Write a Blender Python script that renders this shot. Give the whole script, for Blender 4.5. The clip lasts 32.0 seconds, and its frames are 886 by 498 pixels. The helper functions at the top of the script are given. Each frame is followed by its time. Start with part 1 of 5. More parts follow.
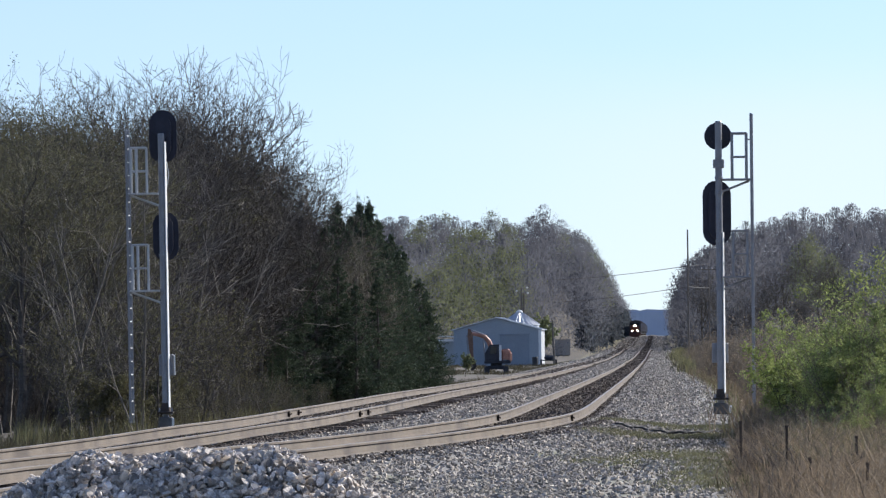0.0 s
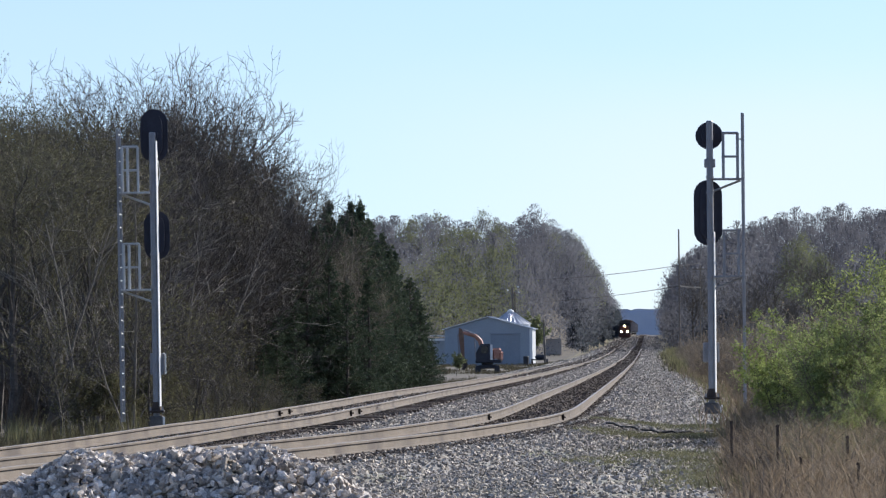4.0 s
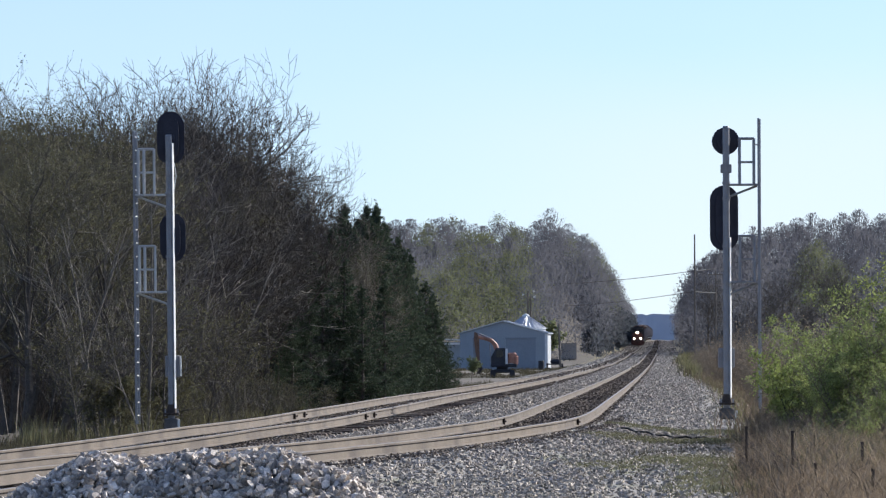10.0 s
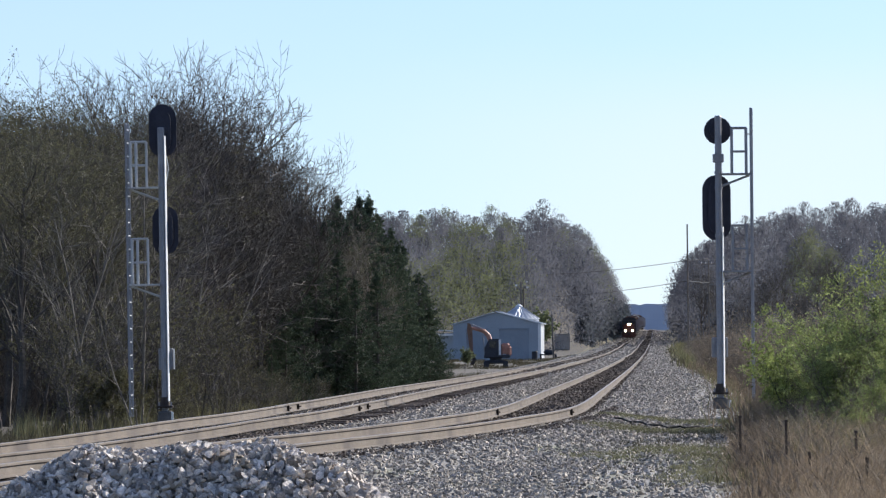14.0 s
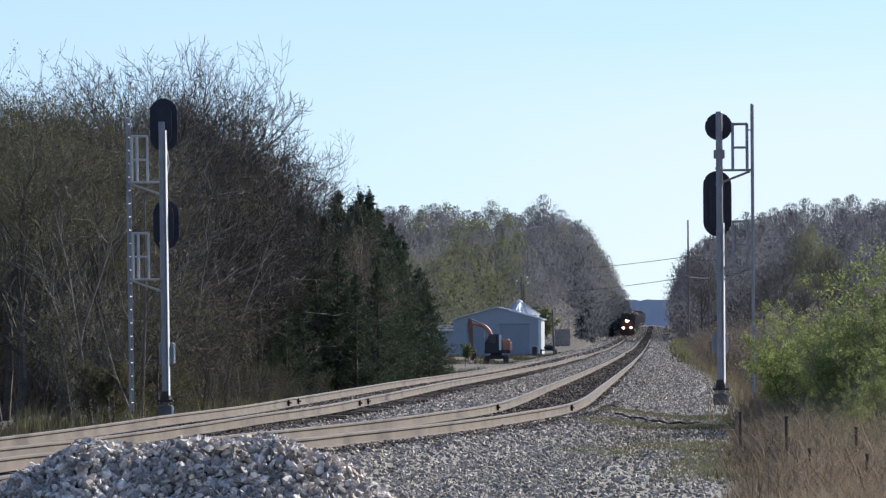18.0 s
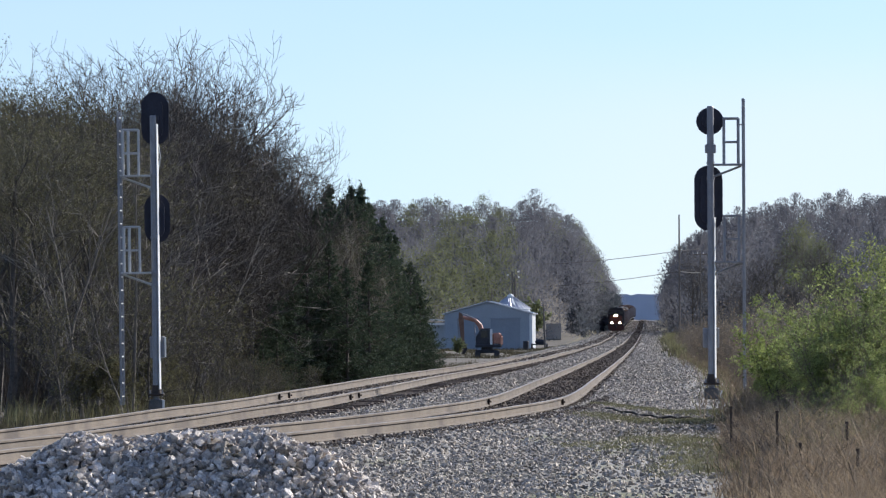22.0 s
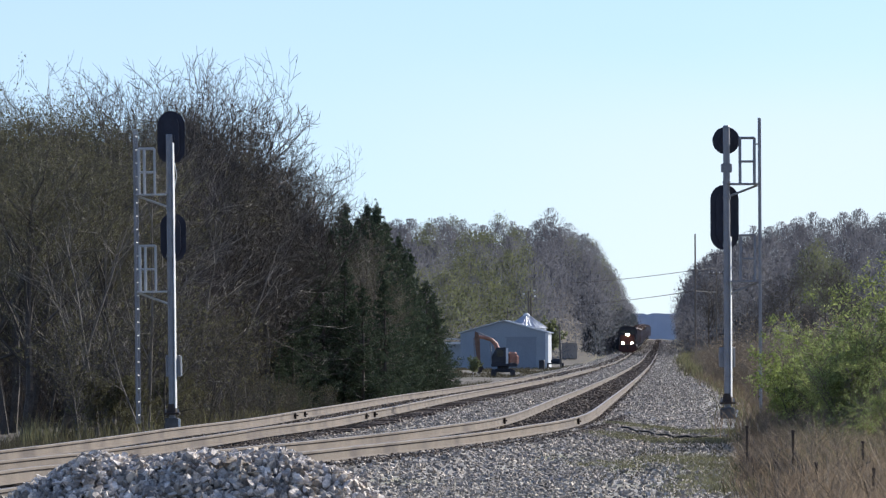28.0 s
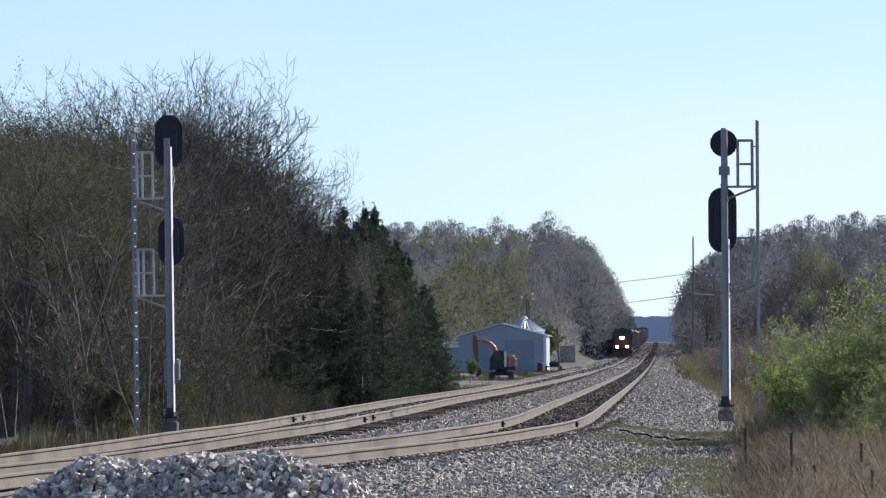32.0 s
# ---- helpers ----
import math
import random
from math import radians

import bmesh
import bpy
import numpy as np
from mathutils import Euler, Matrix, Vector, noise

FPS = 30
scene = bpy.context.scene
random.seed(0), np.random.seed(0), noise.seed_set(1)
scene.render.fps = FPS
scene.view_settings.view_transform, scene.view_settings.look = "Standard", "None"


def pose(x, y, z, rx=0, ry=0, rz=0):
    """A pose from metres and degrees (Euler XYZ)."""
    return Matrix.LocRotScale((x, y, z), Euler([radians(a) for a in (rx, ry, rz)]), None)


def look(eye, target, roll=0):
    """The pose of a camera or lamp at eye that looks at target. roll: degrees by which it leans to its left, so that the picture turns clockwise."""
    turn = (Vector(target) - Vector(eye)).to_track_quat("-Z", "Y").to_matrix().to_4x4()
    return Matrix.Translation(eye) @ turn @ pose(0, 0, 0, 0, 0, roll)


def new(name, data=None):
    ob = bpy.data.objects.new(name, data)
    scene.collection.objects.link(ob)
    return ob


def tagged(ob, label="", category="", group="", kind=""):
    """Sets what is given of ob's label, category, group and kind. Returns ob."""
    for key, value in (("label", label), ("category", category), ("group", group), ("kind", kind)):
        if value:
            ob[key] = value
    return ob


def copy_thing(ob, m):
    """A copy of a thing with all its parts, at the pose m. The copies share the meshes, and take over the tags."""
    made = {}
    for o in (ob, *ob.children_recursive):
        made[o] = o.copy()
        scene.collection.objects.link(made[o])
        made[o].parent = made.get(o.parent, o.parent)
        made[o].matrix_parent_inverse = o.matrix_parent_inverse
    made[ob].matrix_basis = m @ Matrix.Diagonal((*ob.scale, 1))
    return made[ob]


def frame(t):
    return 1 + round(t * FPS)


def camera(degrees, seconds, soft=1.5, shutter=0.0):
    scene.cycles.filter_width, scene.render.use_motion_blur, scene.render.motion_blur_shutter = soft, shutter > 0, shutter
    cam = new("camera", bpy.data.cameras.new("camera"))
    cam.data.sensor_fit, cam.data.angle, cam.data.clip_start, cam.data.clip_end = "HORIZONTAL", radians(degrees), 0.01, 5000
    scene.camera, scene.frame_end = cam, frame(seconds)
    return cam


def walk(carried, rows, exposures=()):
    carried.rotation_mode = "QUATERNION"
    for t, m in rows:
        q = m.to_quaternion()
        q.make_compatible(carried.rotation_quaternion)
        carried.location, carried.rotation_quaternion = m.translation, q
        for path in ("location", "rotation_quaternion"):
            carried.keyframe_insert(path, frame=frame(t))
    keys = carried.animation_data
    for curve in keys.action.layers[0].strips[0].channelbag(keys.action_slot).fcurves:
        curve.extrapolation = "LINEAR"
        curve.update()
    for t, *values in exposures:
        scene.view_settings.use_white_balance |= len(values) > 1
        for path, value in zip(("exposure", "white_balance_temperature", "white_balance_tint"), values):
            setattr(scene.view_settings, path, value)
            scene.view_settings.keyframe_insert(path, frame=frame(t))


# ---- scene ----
# ---- camera: held by hand on one spot, beside the line, with a long lens ----
cam = camera(8.0, 32.0, soft=1.3)
# seconds, tilt up, turn to the left, lean
HELD = [
    (0, 0.8354, -0.0612, -0.5861), (0.5, 0.8631, -0.0371, -0.74), (1, 0.8762, -0.0556, -0.7693), (1.5, 0.8709, -0.0986, -0.7993),
    (2, 0.8599, -0.1122, -0.7907), (2.5, 0.8233, -0.1241, -0.6733), (3, 0.8013, -0.1073, -0.7195), (3.5, 0.8319, -0.1159, -0.6198),
    (5.5, 0.8063, -0.1774, -0.4192), (6, 0.8252, -0.1475, -0.3453), (6.5, 0.8344, -0.1242, -0.2273), (7, 0.8301, -0.118, -0.244),
    (7.5, 0.8372, -0.0873, -0.2642), (8, 0.8417, -0.0726, -0.2979), (8.5, 0.8386, -0.0523, -0.2706), (9, 0.8226, -0.0002, -0.319),
    (9.5, 0.8328, 0.0148, -0.2805), (10, 0.8643, 0.0014, -0.2026), (10.5, 0.8914, -0.0235, -0.2766), (11, 0.8691, -0.0308, -0.3272),
    (11.5, 0.8344, -0.0392, -0.4056), (12, 0.8123, -0.0676, -0.5946), (12.5, 0.7967, -0.0734, -0.5992), (13, 0.7876, -0.0711, -0.5437),
    (13.5, 0.7585, -0.0855, -0.5864), (14, 0.7836, -0.064, -0.5362), (14.5, 0.7786, -0.0543, -0.5379), (16.5, 0.7053, -0.0506, -0.4869),
    (17, 0.7396, -0.0277, -0.413), (17.5, 0.7503, -0.039, -0.3834), (18, 0.7398, -0.0577, -0.3623), (18.5, 0.7482, -0.0684, -0.4884),
    (19, 0.7567, -0.072, -0.4903), (19.5, 0.7428, -0.0828, -0.4313), (20, 0.7133, -0.1173, -0.4327), (20.5, 0.6824, -0.1184, -0.448),
    (21, 0.6777, -0.1231, -0.3729), (21.5, 0.6968, -0.1066, -0.3193), (22, 0.6866, -0.138, -0.2878), (22.5, 0.7182, -0.1388, -0.3681),
    (23, 0.731, -0.0938, -0.2385), (23.5, 0.7663, -0.0678, -0.2912), (24, 0.791, -0.0477, -0.2647), (24.5, 0.832, -0.0453, -0.2347),
    (25, 0.848, -0.032, -0.1519), (25.5, 0.8235, -0.0473, -0.1157), (27.5, 0.8595, 0.0143, -0.1907), (28, 0.8598, 0.006, -0.2313),
    (28.5, 0.8759, -0.0027, -0.3087), (29, 0.8762, -0.0076, -0.3145), (29.5, 0.8758, 0.0105, -0.2779), (30, 0.893, 0.027, -0.2633),
    (30.5, 0.9333, 0.0366, -0.2849), (31, 0.9403, 0.0375, -0.3635), (31.5, 0.9126, 0.0093, -0.3493), (32, 0.889, -0.0126, -0.3506),
]
walk(cam, [(t, pose(0, 0, 1.4, 90 + tilt, 0, turn) @ pose(0, 0, 0, 0, 0, lean)) for t, tilt, turn, lean in HELD],
     [(0, 0.42), (14.5, 0.42), (18, 0.39), (25.5, 0.39), (27.5, 0.42), (32, 0.42)])

# ---- light: clear spring afternoon, low sun from the far right ----
SUN = Vector((0.66, 0.58, 0.48)).normalized()
world = bpy.data.worlds.new("sky")
scene.world = world
world.use_nodes = True
wn, wl = world.node_tree.nodes, world.node_tree.links
wn.clear()
w_out, w_bg = wn.new("ShaderNodeOutputWorld"), wn.new("ShaderNodeBackground")
w_sky = wn.new("ShaderNodeTexSky")
w_sky.sky_type, w_sky.sun_disc = "NISHITA", False
w_sky.sun_elevation = math.asin(SUN.z)
w_sky.sun_rotation = math.atan2(SUN.x, SUN.y)
w_sky.air_density, w_sky.dust_density, w_sky.ozone_density, w_sky.altitude = 1.0, 0.2, 2.0, 200
w_co, w_map, w_noise, w_ramp, w_mix = (wn.new("ShaderNode" + k) for k in ("TexCoord", "Mapping", "TexNoise", "ValToRGB", "MixRGB"))
w_map.inputs["Scale"].default_value = (7, 7, 24)
w_noise.inputs["Scale"].default_value, w_noise.inputs["Detail"].default_value = 1.2, 4
w_ramp.color_ramp.elements[0].position, w_ramp.color_ramp.elements[1].position = 0.36, 0.76
w_ramp.color_ramp.elements[1].color = (0.5, 0.5, 0.5, 1)
w_mix.inputs[2].default_value = (6.5, 6.9, 7.3, 1)
wl.new(w_co.outputs["Generated"], w_map.inputs["Vector"])
wl.new(w_map.outputs[0], w_noise.inputs["Vector"])
wl.new(w_noise.outputs[0], w_ramp.inputs[0])
w_sep, w_east, w_low, w_veil, w_sum = (wn.new("ShaderNode" + k) for k in ("SeparateXYZ", "MapRange", "MapRange", "Math", "Math"))
for node, a, b, c, d in ((w_east, -0.03, 0.05, 0.0, 1.0), (w_low, 0.049, 0.030, 0.0, 0.40)):
    node.interpolation_type = "SMOOTHSTEP"
    for k, v in zip((1, 2, 3, 4), (a, b, c, d)):
        node.inputs[k].default_value = v
wl.new(w_co.outputs["Generated"], w_sep.inputs[0])
wl.new(w_sep.outputs[0], w_east.inputs[0])
wl.new(w_sep.outputs[2], w_low.inputs[0])
w_veil.operation, w_sum.operation = "MULTIPLY", "MULTIPLY_ADD"
wl.new(w_east.outputs[0], w_veil.inputs[0])
wl.new(w_low.outputs[0], w_veil.inputs[1])
wl.new(w_ramp.outputs[0], w_sum.inputs[0])
w_sum.inputs[1].default_value = 0.22
wl.new(w_veil.outputs[0], w_sum.inputs[2])
wl.new(w_sum.outputs[0], w_mix.inputs[0])
w_tint = wn.new("ShaderNodeMixRGB")
w_tint.blend_type = "MULTIPLY"
w_tint.inputs[0].default_value, w_tint.inputs[2].default_value = 1, (0.83, 0.885, 1.10, 1)
wl.new(w_sky.outputs[0], w_tint.inputs[1])
w_lift = wn.new("ShaderNodeMapping")
w_lift.inputs["Location"].default_value = (0, 0, 0.045)
wl.new(w_co.outputs["Generated"], w_lift.inputs["Vector"])
wl.new(w_lift.outputs[0], w_sky.inputs["Vector"])
wl.new(w_tint.outputs[0], w_mix.inputs[1])
wl.new(w_mix.outputs[0], w_bg.inputs["Color"])
wl.new(w_bg.outputs[0], w_out.inputs["Surface"])
w_bg.inputs["Strength"].default_value = 0.105
sun = new("sun", bpy.data.lights.new("sun", "SUN"))
sun.data.energy, sun.data.angle, sun.data.color = 5.6, radians(0.55), (1.0, 0.962, 0.905)
sun.matrix_world = look(SUN * 50, (0, 0, 0))

# ---- materials ----
def surf(name, dark, light, scale=2.0, fine=30.0, rough=0.8, bump=0.2, metal=0.0, vary=0.0, island=False, place=False, stain=None, clear=0.0):
    """Two colours mixed by broad and fine noise; vary: spread of brightness from piece to piece; stain: a third colour in patches."""
    m = bpy.data.materials.new(name)
    m.use_nodes = True
    n, l = m.node_tree.nodes, m.node_tree.links
    p = n["Principled BSDF"]
    p.inputs["Roughness"].default_value, p.inputs["Metallic"].default_value = rough, metal
    co = n.new("ShaderNodeNewGeometry").outputs["Position"] if place else n.new("ShaderNodeTexCoord").outputs["Object"]
    a, b = n.new("ShaderNodeTexNoise"), n.new("ShaderNodeTexNoise")
    a.inputs["Scale"].default_value, b.inputs["Scale"].default_value = scale, fine
    a.inputs["Detail"].default_value = b.inputs["Detail"].default_value = 3
    l.new(co, a.inputs["Vector"]), l.new(co, b.inputs["Vector"])
    add = n.new("ShaderNodeMath")
    add.operation = "ADD"
    l.new(a.outputs[0], add.inputs[0]), l.new(b.outputs[0], add.inputs[1])
    ramp = n.new("ShaderNodeMapRange")
    ramp.inputs[1].default_value, ramp.inputs[2].default_value = 0.7, 1.3
    l.new(add.outputs[0], ramp.inputs[0])
    mix = n.new("ShaderNodeMixRGB")
    mix.inputs[1].default_value, mix.inputs[2].default_value = (*dark, 1), (*light, 1)
    l.new(ramp.outputs[0], mix.inputs[0])
    col = mix.outputs[0]
    if stain:
        c, s, r2 = n.new("ShaderNodeTexNoise"), n.new("ShaderNodeMixRGB"), n.new("ShaderNodeMapRange")
        c.inputs["Scale"].default_value = scale * 0.45
        c.inputs["Detail"].default_value = 5
        r2.inputs[1].default_value, r2.inputs[2].default_value = 0.52, 0.66
        l.new(co, c.inputs["Vector"]), l.new(c.outputs[0], r2.inputs[0]), l.new(r2.outputs[0], s.inputs[0])
        l.new(col, s.inputs[1])
        s.inputs[2].default_value = (*stain, 1)
        col = s.outputs[0]
    if vary:
        rnd = n.new("ShaderNodeNewGeometry").outputs["Random Per Island"] if island else n.new("ShaderNodeObjectInfo").outputs["Random"]
        v, h = n.new("ShaderNodeMapRange"), n.new("ShaderNodeHueSaturation")
        v.inputs[3].default_value, v.inputs[4].default_value = 1 - vary, 1 + vary
        l.new(rnd, v.inputs[0]), l.new(v.outputs[0], h.inputs["Value"]), l.new(col, h.inputs["Color"])
        col = h.outputs[0]
    l.new(col, p.inputs["Base Color"])
    if bump:
        bp = n.new("ShaderNodeBump")
        bp.inputs["Strength"].default_value, bp.inputs["Distance"].default_value = bump, 0.02
        l.new(b.outputs[0], bp.inputs["Height"]), l.new(bp.outputs[0], p.inputs["Normal"])
    return m


def glowing(name, colour, strength):
    m = bpy.data.materials.new(name)
    m.use_nodes = True
    p = m.node_tree.nodes["Principled BSDF"]
    p.inputs["Base Color"].default_value = p.inputs["Emission Color"].default_value = (*colour, 1)
    p.inputs["Emission Strength"].default_value = strength
    return m


def leafy(name, dark, light, glow=0.35):
    """Leaves: thin, a little light comes through them."""
    m = surf(name, dark, light, 0.6, 9.0, 0.9, 0, vary=0.38, island=True)
    m.node_tree.nodes["Principled BSDF"].inputs["Specular IOR Level"].default_value = 0.15
    n, l = m.node_tree.nodes, m.node_tree.links
    p, t, x = n["Principled BSDF"], n.new("ShaderNodeBsdfTranslucent"), n.new("ShaderNodeMixShader")
    x.inputs[0].default_value = glow
    l.new(p.inputs["Base Color"].links[0].from_socket, t.inputs["Color"])
    l.new(p.outputs[0], x.inputs[1]), l.new(t.outputs[0], x.inputs[2])
    l.new(x.outputs[0], n["Material Output"].inputs["Surface"])
    return m


M_BALLAST = surf("ballast_bed", (0.105, 0.098, 0.090), (0.27, 0.252, 0.232), 0.9, 22, 0.9, 0.9, place=True, stain=(0.17, 0.15, 0.13))
M_ROAD = surf("gravel_road", (0.155, 0.142, 0.126), (0.34, 0.316, 0.285), 0.5, 18, 0.92, 0.8, place=True, stain=(0.17, 0.17, 0.085))
M_YARD = surf("yard_dirt", (0.062, 0.052, 0.041), (0.145, 0.12, 0.092), 0.3, 4, 0.95, 0.5, place=True, stain=(0.07, 0.074, 0.038))
M_FOULBED = surf("oily_track_bed", (0.055, 0.041, 0.032), (0.15, 0.115, 0.088), 2, 30, 0.9, 0.8, place=True)
M_GRASS = surf("rough_grass", (0.08, 0.068, 0.04), (0.20, 0.165, 0.10), 0.35, 6, 0.95, 0.8, place=True, stain=(0.09, 0.10, 0.045))
M_WOODS = surf("leaf_litter", (0.045, 0.038, 0.028), (0.11, 0.09, 0.065), 0.3, 5, 0.95, 0.6, place=True)
M_STONE = surf("crushed_stone", (0.205, 0.178, 0.146), (0.52, 0.458, 0.378), 6, 55, 0.85, 0.35, vary=0.55, island=True, stain=(0.46, 0.39, 0.31))
M_HEAP = surf("heaped_stone", (0.25, 0.222, 0.195), (0.72, 0.645, 0.57), 6, 55, 0.85, 0.35, vary=0.6, island=True, stain=(0.50, 0.42, 0.33))
M_STONE1 = surf("loose_stone", (0.20, 0.180, 0.160), (0.66, 0.60, 0.535), 6, 55, 0.85, 0.35, vary=0.55, stain=(0.54, 0.45, 0.36))
M_RAIL = surf("rusty_rail", (0.082, 0.064, 0.047), (0.172, 0.135, 0.102), 1.2, 30, 0.8, 0.2, metal=0.05, stain=(0.068, 0.05, 0.039))
M_RAILTOP = surf("worn_rail_head", (0.17, 0.145, 0.12), (0.30, 0.265, 0.23), 0.8, 18, 0.5, 0.05, metal=0.2)
M_RUST = surf("dark_rust", (0.03, 0.022, 0.018), (0.085, 0.06, 0.045), 4, 40, 0.85, 0.3)
M_TIE = surf("creosoted_wood", (0.05, 0.037, 0.029), (0.14, 0.10, 0.074), 3, 40, 0.9, 0.4, vary=0.3)
M_GALV = surf("galvanised_steel", (0.20, 0.20, 0.21), (0.32, 0.32, 0.33), 3, 40, 0.55, 0.05, metal=0.15)
M_BLACK = surf("matt_black_paint", (0.011, 0.011, 0.022), (0.026, 0.027, 0.045), 5, 60, 0.6, 0.05)
M_CONC = surf("old_concrete", (0.07, 0.065, 0.06), (0.17, 0.16, 0.15), 4, 40, 0.9, 0.4)
M_WHITE = surf("white_paint", (0.65, 0.65, 0.63), (0.82, 0.82, 0.80), 4, 40, 0.6, 0.1)
M_BARK = surf("grey_bark", (0.04, 0.034, 0.029), (0.125, 0.107, 0.09), 2, 20, 0.9, 0.3)
M_TWIG = surf("bare_twigs", (0.042, 0.037, 0.033), (0.102, 0.089, 0.077), 0.5, 6, 0.85, 0, vary=0.25)
M_DARKTWIG = surf("dark_purple_brown_twigs", (0.034, 0.028, 0.028), (0.082, 0.067, 0.064), 0.5, 6, 0.85, 0, vary=0.3)
M_OLIVETWIG = surf("olive_brown_twigs", (0.06, 0.054, 0.038), (0.135, 0.12, 0.08), 0.5, 6, 0.85, 0, vary=0.2)
M_TANTWIG = surf("tan_twigs", (0.10, 0.085, 0.065), (0.20, 0.17, 0.13), 0.5, 6, 0.85, 0)
M_PALE = surf("pale_twigs", (0.05, 0.043, 0.036), (0.115, 0.1, 0.084), 0.5, 6, 0.85, 0)
M_BUD = leafy("opening_buds", (0.068, 0.066, 0.037), (0.17, 0.16, 0.092))
M_CEDAR = leafy("cedar_needles", (0.035, 0.050, 0.035), (0.085, 0.112, 0.068), 0.2)
M_GREEN = leafy("fresh_leaves", (0.118, 0.145, 0.052), (0.43, 0.48, 0.18), 0.4)
M_LUSH = leafy("lush_young_leaves", (0.135, 0.165, 0.052), (0.38, 0.44, 0.145), 0.35)
M_TAN = leafy("dry_stalks", (0.20, 0.15, 0.10), (0.44, 0.345, 0.235), 0.25)
M_MOSS = leafy("mossy_turf", (0.155, 0.15, 0.085), (0.30, 0.285, 0.165), 0.2)
M_DRYBRUSH = surf("dry_brush", (0.12, 0.095, 0.072), (0.27, 0.22, 0.165), 0.5, 8, 0.9, 0, vary=0.3)
M_WEED = leafy("olive_straw_weeds", (0.11, 0.105, 0.055), (0.25, 0.235, 0.125), 0.3)
M_BLADE = leafy("grass_blades", (0.05, 0.046, 0.029), (0.122, 0.107, 0.068), 0.25)
M_FOUL = surf("oily_ballast", (0.058, 0.043, 0.033), (0.155, 0.118, 0.09), 6, 50, 0.85, 0.4, vary=0.4, island=True)
# brighter copy of the galvanised steel, with sunlight put into its colour
M_GALVLIT = surf("sunlit_galvanised_steel", (0.40, 0.40, 0.39), (0.58, 0.58, 0.56), 3, 40, 0.5, 0.05, metal=0.1)
M_OLIVE = leafy("olive_scrub_leaves", (0.075, 0.072, 0.04), (0.17, 0.158, 0.088), 0.3)
# yellow-green leaves, greyed in their base colour to paint haze over them
M_SPRING = leafy("hazy_young_leaves", (0.17, 0.19, 0.10), (0.28, 0.30, 0.16), 0.4)
M_BROWNGRASS = leafy("brown_grass", (0.115, 0.088, 0.064), (0.30, 0.23, 0.16), 0.25)
# bark lightened to stand in for sunlight on thin trunks
M_LITBARK = surf("sunlit_sapling_bark", (0.10, 0.088, 0.073), (0.24, 0.21, 0.178), 2, 20, 0.9, 0.2)

# ---- mesh helpers ----
class Shape:
    """Collects corners and faces of one part."""

    def __init__(self):
        self.v, self.f = [], []

    def add(self, v, f, m=None):
        k = len(self.v)
        self.v += [tuple(m @ Vector(p)) for p in v] if m else [tuple(p) for p in v]
        self.f += [tuple(i + k for i in q) for q in f]
        return self

    def box(self, c, s, ch=0.0, m=None):
        """A box with centre c, size s and chamfered edges."""
        x, y, z = (a / 2 for a in s)
        ch = min(ch, x * 0.9, y * 0.9, z * 0.9)
        if ch <= 0:
            v = [(c[0] + i * x, c[1] + j * y, c[2] + k * z) for i in (-1, 1) for j in (-1, 1) for k in (-1, 1)]
            return self.add(v, [(0, 1, 3, 2), (4, 6, 7, 5), (0, 4, 5, 1), (2, 3, 7, 6), (0, 2, 6, 4), (1, 5, 7, 3)], m)
        ring = lambda a, b, zz: [(c[0] + p, c[1] + q, c[2] + zz) for p, q in ((-a + ch, -b), (a - ch, -b), (a, -b + ch), (a, b - ch), (a - ch, b), (-a + ch, b), (-a, b - ch), (-a, -b + ch))]
        v = ring(x - ch, y - ch, -z) + ring(x, y, -z + ch) + ring(x, y, z - ch) + ring(x - ch, y - ch, z)
        f = [tuple(range(7, -1, -1)), tuple(range(24, 32))]
        for r in range(3):
            f += [(r * 8 + i, r * 8 + (i + 1) % 8, r * 8 + 8 + (i + 1) % 8, r * 8 + 8 + i) for i in range(8)]
        return self.add(v, f, m)

    def tube(self, pts, radii, n=8, cap=True, m=None):
        """A round bar along pts."""
        pts = [Vector(p) for p in pts]
        if not isinstance(radii, (list, tuple)):
            radii = [radii] * len(pts)
        v, f = [], []
        for i, p in enumerate(pts):
            d = (pts[min(i + 1, len(pts) - 1)] - pts[max(i - 1, 0)]).normalized()
            a = d.cross(Vector((0, 0, 1)) if abs(d.z) < 0.9 else Vector((1, 0, 0))).normalized()
            b = d.cross(a)
            v += [p + (a * math.cos(t) + b * math.sin(t)) * radii[i] for t in (2 * math.pi * k / n for k in range(n))]
        for i in range(len(pts) - 1):
            f += [(i * n + k, i * n + (k + 1) % n, i * n + n + (k + 1) % n, i * n + n + k) for k in range(n)]
        if cap:
            f += [tuple(range(n - 1, -1, -1)), tuple(range((len(pts) - 1) * n, len(pts) * n))]
        return self.add(v, f, m)

    def prism(self, poly, a, b, axis=1, m=None):
        """A flat outline carried from a to b along an axis. poly: the other two coordinates."""
        put = lambda p, w: tuple(([w, p[0], p[1]], [p[0], w, p[1]], [p[0], p[1], w])[axis])
        n = len(poly)
        v = [put(p, a) for p in poly] + [put(p, b) for p in poly]
        f = [tuple(range(n)), tuple(range(2 * n - 1, n - 1, -1))] + [(i, n + i, n + (i + 1) % n, (i + 1) % n) for i in range(n)]
        return self.add(v, f, m)

    def mesh(self, name, material):
        me = bpy.data.meshes.new(name)
        me.from_pydata(self.v, [], self.f)
        bm = bmesh.new()
        bm.from_mesh(me)
        bmesh.ops.recalc_face_normals(bm, faces=bm.faces)
        bm.to_mesh(me)
        bm.free()
        me.materials.append(material)
        return me


